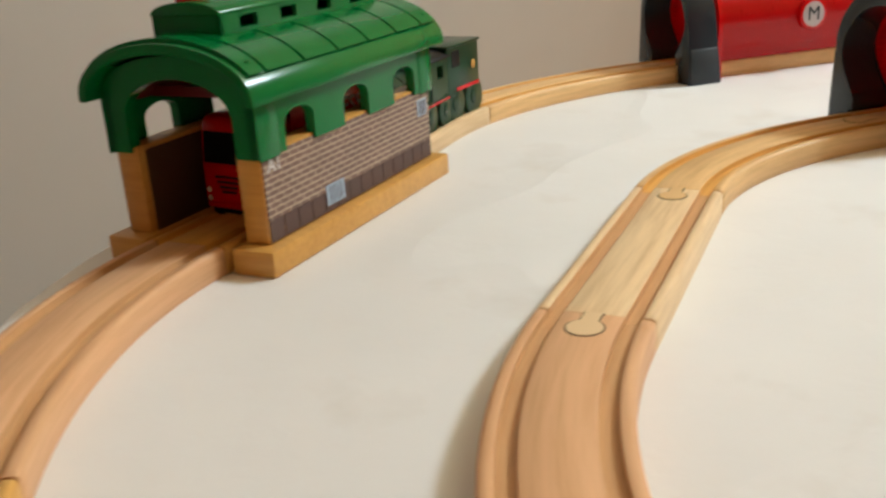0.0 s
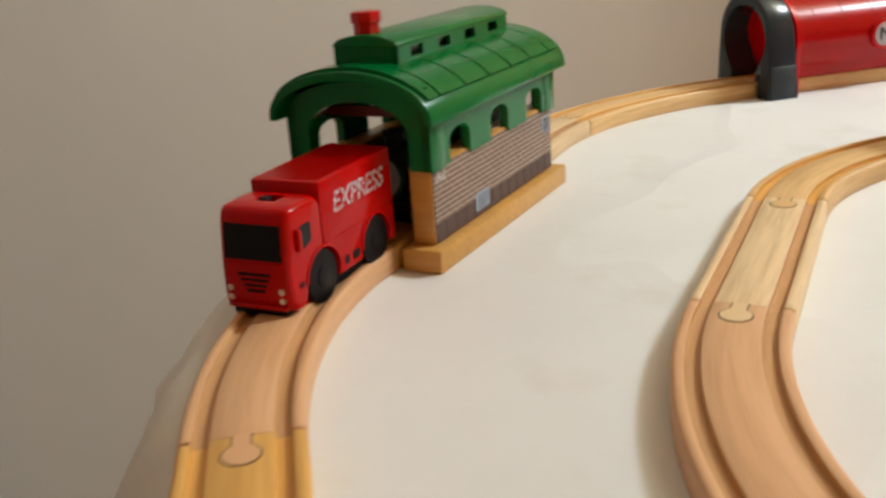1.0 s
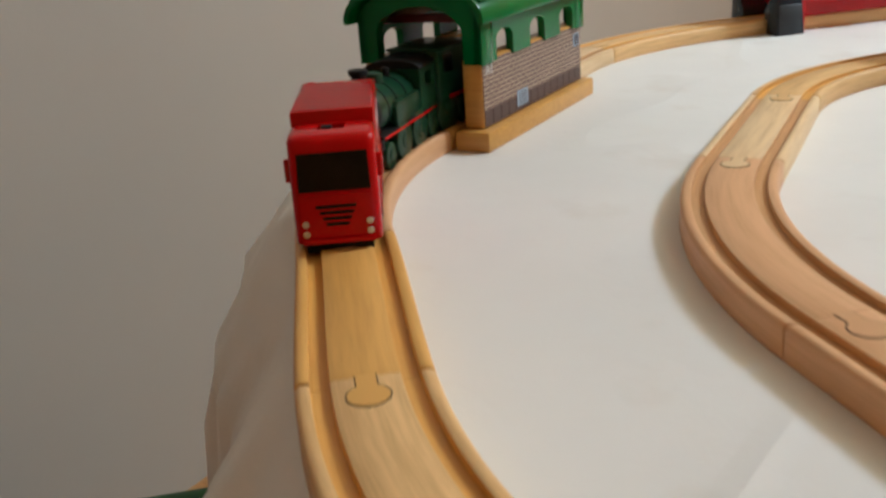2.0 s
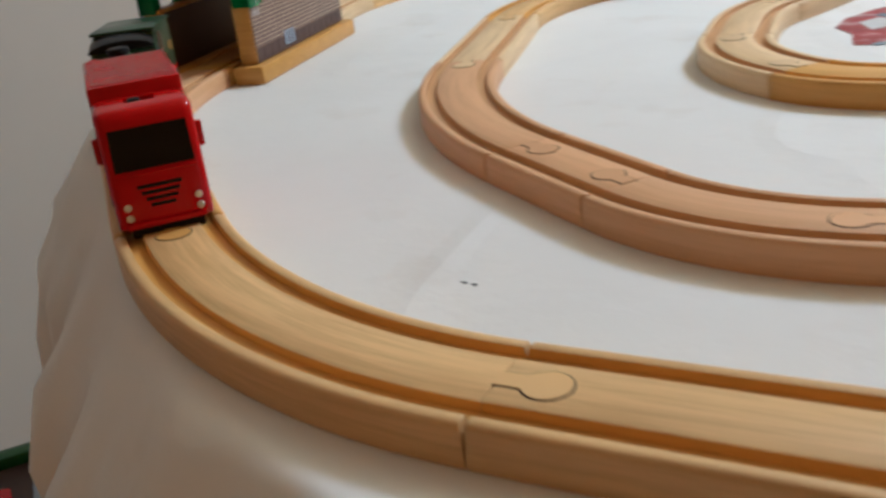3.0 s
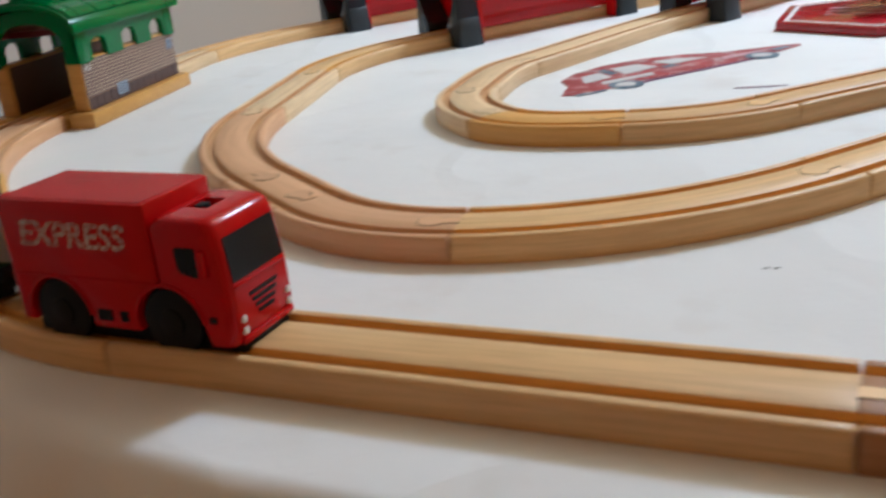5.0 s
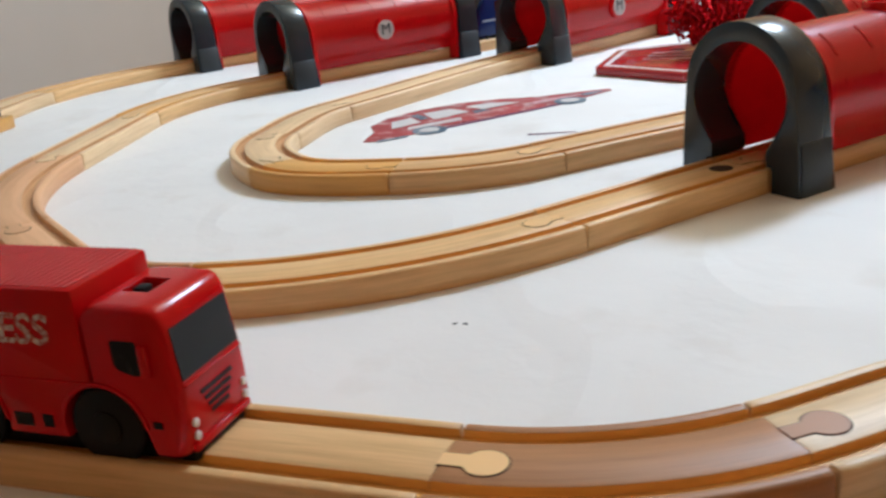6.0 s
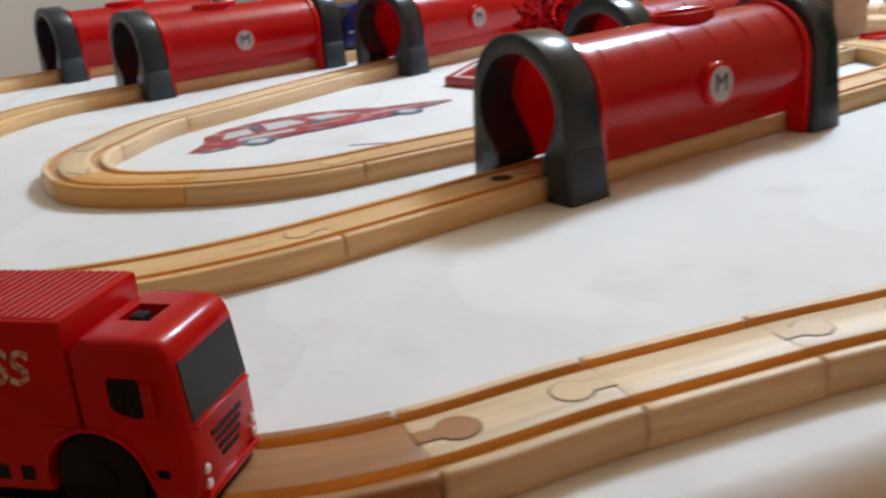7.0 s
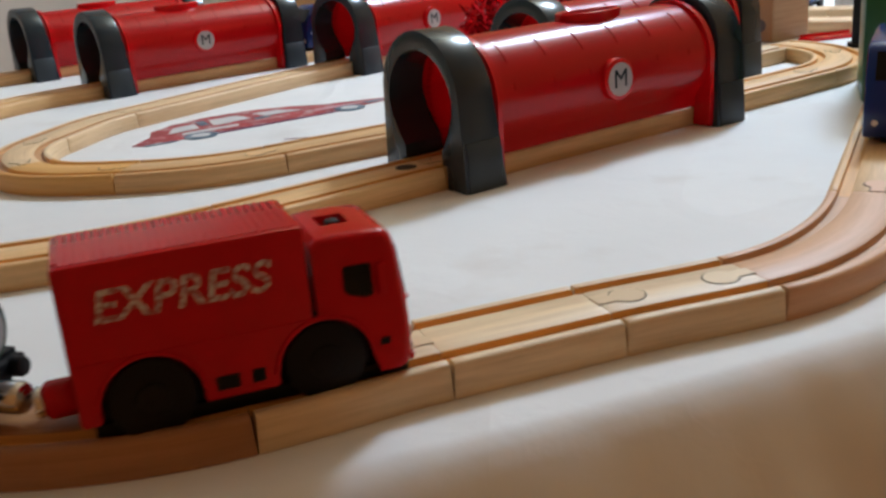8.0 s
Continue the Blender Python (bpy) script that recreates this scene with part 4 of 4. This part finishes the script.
# ---- things on the cloth ----
def car_print():
    """A flat printed toy-car picture on the cloth; local x runs from its tail to its nose."""
    ob = thing("car_print", pose(0.0048, 0.4210, 0, 0, 0, 54.0), "faded red car picture printed on the white cloth", "print")
    body = [(0.0, 0.0045), (0.010, -0.004), (0.040, -0.003), (0.062, 0.001), (0.105, -0.001), (0.150, -0.003), (0.190, -0.001), (0.222, 0.004), (0.226, 0.011),
            (0.205, 0.022), (0.172, 0.034), (0.148, 0.054), (0.120, 0.068), (0.085, 0.072), (0.050, 0.064), (0.028, 0.048), (0.020, 0.026), (0.008, 0.014)]
    part("car_body", prism(body, 0.0003, 0.0005, "xy"), PRINT_RED, ob)
    for w in ([(0.034, 0.026), (0.060, 0.028), (0.064, 0.050), (0.046, 0.048)], [(0.072, 0.029), (0.104, 0.031), (0.102, 0.054), (0.078, 0.056)], [(0.116, 0.030), (0.150, 0.028), (0.134, 0.046), (0.114, 0.052)], [(0.040, 0.012), (0.085, 0.010), (0.088, 0.018), (0.044, 0.020)]):
        part("car_window", prism(w, 0.0005, 0.0007, "xy"), PRINT_PALE, ob)
    part("car_stripe", prism([(0.150, 0.010), (0.200, 0.010), (0.185, 0.017), (0.155, 0.020)], 0.0005, 0.0007, "xy"), PRINT_PINK, ob)
    part("car_bumper", prism([(0.006, -0.006), (0.030, -0.007), (0.030, -0.003), (0.008, 0.000)], 0.0005, 0.0007, "xy"), PRINT_TEAL, ob)
    for x in (0.050, 0.176):
        tyre = part("car_tyre", rod(0.0125, 0.0008, pose(x, -0.0015, 0), 28), PRINT_TEAL, ob)
        part("car_hub", rod(0.0072, 0.0010, pose(x, -0.0015, 0), 24), PRINT_PALE, tyre)
    for q in ([(0.064, 0.036), (0.072, 0.037), (0.074, 0.058), (0.067, 0.057)], [(0.104, 0.022), (0.118, 0.022), (0.116, 0.030), (0.106, 0.030)], [(0.196, 0.004), (0.216, 0.006), (0.212, 0.012), (0.196, 0.013)]):
        part("car_shading", prism(q, 0.0005, 0.0007, "xy"), PRINT_TEAL, ob)
    part("car_shadow", prism([(0.062, -0.006), (0.164, -0.008), (0.160, -0.004), (0.064, -0.002)], 0.0003, 0.0006, "xy"), PRINT_PURPLE, ob)
    part("underline", prism([(0.085, -0.0720), (0.1105, -0.0925), (0.1115, -0.0910), (0.086, -0.0705)], 0.0003, 0.0005, "xy"), PRINT_PURPLE, ob)


def faded_ink(name, colour, paper=(0.66, 0.63, 0.62)):
    """Worn print: the ink thins out in patches and the paper shows."""
    m, n, l, b = material(name, 0.6)
    vec = coords(n, l)
    thin = ramp(n, l, noise_node(n, l, 85, 5, vec, 0.6), [(0.50, (0, 0, 0)), (0.78, (0.85, 0.85, 0.85))])
    tone = ramp(n, l, noise_node(n, l, 40, 3, vec), [(0.35, tuple(c * 0.75 for c in colour)), (0.65, tuple(min(1, c * 1.15) for c in colour))])
    l.new(mix(n, l, "MIX", thin, tone, paper), b.inputs["Base Color"])
    return m


PRINT_RED = faded_ink("faded_red_ink", (0.36, 0.030, 0.035))
PRINT_PALE = plastic("pale_ink", (0.62, 0.62, 0.62), 0.6)
PRINT_PINK = faded_ink("pink_ink", (0.55, 0.30, 0.33))
PRINT_TEAL = faded_ink("blue_grey_ink", (0.10, 0.17, 0.24))
PRINT_PURPLE = plastic("purple_ink", (0.22, 0.08, 0.16), 0.6)
car_print()


def hexagon(r, turn=0.0):
    return [(r * math.cos(radians(turn + 60 * k)), r * math.sin(radians(turn + 60 * k))) for k in range(6)]


def red_board():
    ob = thing("hexagonal_board", pose(0.1800, 0.7250, 0.0003, 0, 0, 0), "flat red six-sided board with a white border lying on the cloth", "board")
    part("board", prism(hexagon(0.094, 212), 0, 0.0075, "xy", 0.0006), RED_FOIL, ob)
    outer, inner = hexagon(0.087, 212), hexagon(0.082, 212)
    for k in range(6):
        j = (k + 1) % 6
        part("border_strip", prism([outer[k], outer[j], inner[j], inner[k]], 0.0072, 0.0078, "xy"), WHITE, ob)
    for k in range(3):
        part("marking_bar", box(-0.045, 0.030 - k * 0.012, 0.016 - k * 0.018, 0.022 - k * 0.018, 0.0072, 0.0078), PRINT_PINK, ob)


RED_FOIL = plastic("red_foil", (0.42, 0.010, 0.018), 0.22, 0.5, 0.5)


def tinsel():
    bm = bmesh.new()
    rnd = random.Random(4)
    for k in range(1500):
        a, b = rnd.uniform(0, 2 * math.pi), rnd.uniform(-1, 1)
        rr = rnd.random() ** 0.5
        c = Vector((0.042 * rr * math.cos(a), 0.070 * rr * math.sin(a), 0.032 + 0.031 * b * math.sqrt(max(0.0, 1 - rr * rr * 0.8))))
        d = Vector((rnd.uniform(-1, 1), rnd.uniform(-1, 1), rnd.uniform(-1, 1))).normalized() * rnd.uniform(0.006, 0.012)
        e = d.orthogonal().normalized() * 0.0009
        mid = c + Vector((rnd.uniform(-1, 1), rnd.uniform(-1, 1), rnd.uniform(-1, 1))) * 0.002
        vs = [bm.verts.new(q) for q in (c - d - e, c - d + e, mid + e, mid - e, c + d + e, c + d - e)]
        for v in vs:
            v.co.z = max(v.co.z, 0.0008)
        bm.faces.new((vs[0], vs[1], vs[2], vs[3]))
        bm.faces.new((vs[3], vs[2], vs[4], vs[5]))
    ob = link_mesh("tinsel", bm, metal_mat("red_tinsel_foil", (0.55, 0.012, 0.02), 0.2))
    ob.matrix_basis = pose(0.205, 0.775, 0.0085, 0, 0, -35)
    tagged(ob, "bunch of shiny red tinsel lying on the board", "tinsel", kind="stuff")


red_board()
tinsel()


def wooden_house():
    ob = thing("wooden_block_house", pose(0.421, 0.872, 0, 0, 0, 54), "plain wooden block building with dark printed windows beside the track", "toy building")
    part("block", box(0, 0.054, 0, 0.052, 0, 0.150, 0.0012), HOUSE_WOOD, ob)
    part("front_panel", box(-0.0014, 0.0, 0.001, 0.051, 0.001, 0.149), BEECH_TAN, ob)
    for y in (0.014, 0.038):
        for z in (0.016, 0.050, 0.084):
            part("window", rod(0.0062, 0.0006, pose(-0.0012, y, z, 0, -90, 0), 20), BROWN_PRINT, ob)


HOUSE_WOOD = wood("plain_block_wood", (0.46, 0.31, 0.165), 0.15, 0.5, "Object")
wooden_house()


def green_crate():
    ob = thing("green_crate", pose(0.535, 0.592, 0, 0, 0, 0), "tall dark green plastic crate standing beside the track", "crate")
    part("body", box(-0.0455, 0.045, -0.038, 0.040, 0, 0.118, 0.002), GREEN_CRATE, ob)
    part("rim", box(-0.0475, 0.047, -0.040, 0.042, 0.118, 0.126, 0.0015), GREEN_CRATE, ob)


GREEN_CRATE = plastic("green_crate_plastic", (0.012, 0.10, 0.022), 0.35, 0.1)
green_crate()


def dark_post():
    ob = thing("dark_post", pose(0.497, 0.826, 0), "slim black post standing on the cloth by the track", "post")
    part("foot", box(-0.010, 0.010, -0.010, 0.010, 0, 0.004, 0.0008), BLACK, ob)
    part("shaft", box(-0.0065, 0.0065, -0.0065, 0.0065, 0.004, 0.150, 0.0012), BLACK, ob)


dark_post()
strip = thing("red_ramp", pose(0.474, 0.890, 0.0003, 0, 0, 35), "flat red plastic ramp lying on the cloth", "toy ramp")
part("plate", prism([(-0.030, 0), (0.030, 0), (0.027, 0.003), (-0.027, 0.003)], -0.011, 0.011, "xz"), RED, strip)
part("edge_rail", box(-0.027, 0.027, 0.009, 0.011, 0.003, 0.005), RED, strip)


def blue_train(m, name="blue_locomotive"):
    ob = thing(name, m, "dark blue plastic toy locomotive standing on the outer track", "toy locomotive")
    half = 0.0178
    nose = [(0.0, 0.006), (0.0, 0.020), (-0.003, 0.036), (-0.012, 0.049), (-0.018, 0.052), (-0.092, 0.052), (-0.094, 0.050), (-0.094, 0.006)]
    part("body", prism(nose, -half, half, "xz", 0.0022), BLUE, ob)
    part("windscreen", prism([(-0.0023, 0.035), (-0.0110, 0.0478), (-0.0118, 0.0472), (-0.0031, 0.0344)], -0.013, 0.013, "xz"), GLASS_BLACK, ob)
    for side in (1, -1):
        y0, y1 = sorted((side * (half - 0.0005), side * (half + 0.0003)))
        part("stripe", box(-0.088, -0.006, y0, y1, 0.0215, 0.0235), PALE_BLUE, ob)
        for x in (-0.030, -0.052, -0.074):
            part("window", box(x - 0.008, x + 0.006, y0, y1, 0.031, 0.042), GLASS_BLACK, ob)
        part("headlight", rod(0.0016, 0.0008, pose(-0.0004, side * 0.012, 0.014, 0, 90, 0), 14), WHITE, ob)
        for x in (-0.020, -0.072):
            y0, y1 = sorted((side * 0.0106, side * 0.0152))
            part("wheel", rod(0.0085, 0.0045, pose(x, side * 0.0130 + 0.00225, 0.0085, 90, 0, 0), 24, 0.0006), BLACK, ob)
    part("chassis", box(-0.088, -0.004, -0.009, 0.009, 0.0035, 0.0070), BLACK, ob)
    part("magnet", rod(0.0036, 0.0040, pose(0.0, 0, 0.0105, 0, 90, 0), 18, 0.0005), SILVER, ob)
    return ob


# far end of the railway
track_piece((0.375, 1.090, -20), (0.475, 1.066, -8), BEECH_LIGHT)
track_piece((0.475, 1.066, -8), (0.600, 1.050, -8), BEECH_LIGHT, False)
track_piece((0.440, 0.960, -14), (0.560, 0.930, -14), BEECH_CREAM, False)


def far_wagon(name, x, y, turn, mat, label):
    ob = thing(name, pose(x, y, 0.0003, 0, 0, turn), label, "toy wagon")
    part("body", box(-0.030, 0.030, -0.015, 0.015, 0.010, 0.046, 0.002), mat, ob)
    part("roof", box(-0.031, 0.031, -0.016, 0.016, 0.046, 0.050, 0.0015), BLACK, ob)
    part("chassis", box(-0.028, 0.028, -0.009, 0.009, 0.005, 0.010), BLACK, ob)
    for wx in (-0.018, 0.018):
        for wy in (-0.012, 0.012):
            part("wheel", rod(0.0075, 0.004, pose(wx, wy + 0.002, 0.0075, 90, 0, 0), 20, 0.0006), BLACK, ob)


far_wagon("toy_wagon", 0.446, 1.165, 70, BLUE, "dark blue toy wagon standing on the far cloth")
far_wagon("toy_wagon", 0.535, 1.150, 80, BLACK, "black toy wagon standing on the far cloth")
cup = thing("paper_cup", pose(0.492, 1.150, 0), "small plain white paper cup on the cloth", "cup")
part("wall", rod(0.012, 0.040, pose(0, 0, 0), 28, 0.0008, 0.015), WHITE, cup)
part("band", rod(0.0148, 0.014, pose(0, 0, 0.022), 28, 0.0004, 0.0152), HOUSE_WOOD, cup, "brown band")

blue_train(pose(0.5010, 0.3760, RAIL, 0, 0, 264))
far = copy_thing(bpy.data.objects["blue_locomotive"], pose(*ahead(TUNNEL_B, -0.240)[:2], RAIL, 0, 0, 240))
tagged(far, "blue toy locomotive standing on the track behind a red tunnel")


def toy_box():
    ob = thing("toy_box", pose(-0.6450, 0.1300, -0.55, 0, 0, 55.5), "low storage box with a dark green rim and colourful picture side", "toy box")
    part("body", box(-0.30, 0.22, -0.24, 0.0, 0, 0.262, 0.004), BOX_DARK, ob)
    part("rim", box(-0.305, 0.225, -0.010, 0.006, 0.258, 0.272, 0.003), GREEN_CRATE, ob)
    part("rim", box(-0.305, 0.225, -0.246, -0.232, 0.258, 0.272, 0.003), GREEN_CRATE, ob)
    for k, (mat, w) in enumerate(((PRINT_YELLOW, 0.05), (RED, 0.03), (PALE_BLUE, 0.03), (RED, 0.035), (PALE_BLUE, 0.03), (PRINT_TEAL, 0.05))):
        x = -0.06 + k * 0.044
        part("picture_patch", prism([(x, -0.20), (x + w, -0.20 + 0.01), (x + w * 0.9, -0.045), (x + w * 0.15, -0.035)], 0.262, 0.264, "xy"), mat, ob)


BOX_DARK = plastic("dark_printed_card", (0.06, 0.035, 0.03), 0.5)
PRINT_YELLOW = plastic("yellow_ink", (0.55, 0.36, 0.04), 0.55)
toy_box()
for x, y, turn in ((-0.0514, 0.0868, 10), (-0.0475, 0.0862, 30), (0.1867, 0.1425, 40), (0.1905, 0.1432, 5)):
    crumb = box(-0.0009, 0.0009, -0.0003, 0.0003, 0, 0.0004, 0.0001, 1)
    bmesh.ops.transform(crumb, matrix=pose(x, y, 0, 0, 0, turn), verts=crumb.verts)
    tagged(link_mesh("crumb", crumb, BLACK), "tiny dark crumb lying on the white cloth", "crumb", "crumbs on the cloth")


# ---- motion along the outer track ----
RUN = []
for k in range(1, len(OUTER) - 1):
    pts = along(OUTER[k], OUTER[k + 1], 60)
    RUN += [p for p, d in pts[(1 if RUN else 0):]]
RUN_S = [0.0]
for k in range(1, len(RUN)):
    RUN_S.append(RUN_S[-1] + (RUN[k] - RUN[k - 1]).length)


def on_track(s):
    k = int(np.clip(np.searchsorted(RUN_S, s) - 1, 0, len(RUN) - 2))
    return RUN[k].lerp(RUN[k + 1], (s - RUN_S[k]) / (RUN_S[k + 1] - RUN_S[k]))


def riding(s, reach=0.0245):
    """The pose of a vehicle whose middle is s along the track, standing on two axles."""
    a, b = on_track(s - reach), on_track(s + reach)
    c, d = (a + b) / 2, b - a
    return pose(c.x, c.y, RAIL, 0, 0, math.degrees(math.atan2(d.y, d.x)))


AT_SHED = RUN_S[min(range(len(RUN)), key=lambda k: (RUN[k] - Vector(SHED_BACK[:2])).length)]
# seconds and metres along the outer track, for the truck's middle; the back of the shed stands at 0.3029
TRAVEL = [(0.0, 0.3840), (0.3, 0.4230), (0.5, 0.4500), (0.7, 0.4790), (1.0, 0.5130), (1.2, 0.5370), (2.3, 0.659), (2.5, 0.6835), (3.0, 0.7405), (3.5, 0.798), (4.0, 0.855),
          (4.5, 0.911), (5.0, 0.9655), (5.2, 0.989), (6.3, 1.1125), (6.5, 1.134), (6.8, 1.1665), (7.0, 1.188), (7.5, 1.2375), (8.0, 1.2805)]


def motions():
    times = [k / 10 for k in range(81)]
    gone = np.interp(times, [r[0] for r in TRAVEL], [r[1] for r in TRAVEL]) + AT_SHED - 0.3029
    kernel = np.array([1, 2, 3, 2, 1]) / 9
    padded = np.r_[2 * gone[0] - gone[2:0:-1], gone, 2 * gone[-1] - gone[-2:-4:-1]]
    gone = np.convolve(padded, kernel, "valid")
    # the truck sits slightly askew in the grooves as it leaves the shed
    sway = np.interp(times, [0, 0.5, 0.7, 1.2, 2.1], [-6, -7, -8, -6.5, 0])
    walk(TRUCK, [(t, riding(s) @ pose(0, 0, 0, 0, 0, a)) for t, s, a in zip(times, gone, sway)])
    walk(ENGINE, [(t, riding(s - 0.113)) for t, s in zip(times, gone)])
    walk(TENDER, [(t, riding(s - 0.178, 0.0125)) for t, s in zip(times, gone)])
    for ob, (x, y, z, r) in WHEELS:
        walk(ob, [(t, pose(x, y, z) @ Matrix.Rotation((s - gone[0]) / r, 4, "Y")) for t, s in zip(times, gone)])


motions()
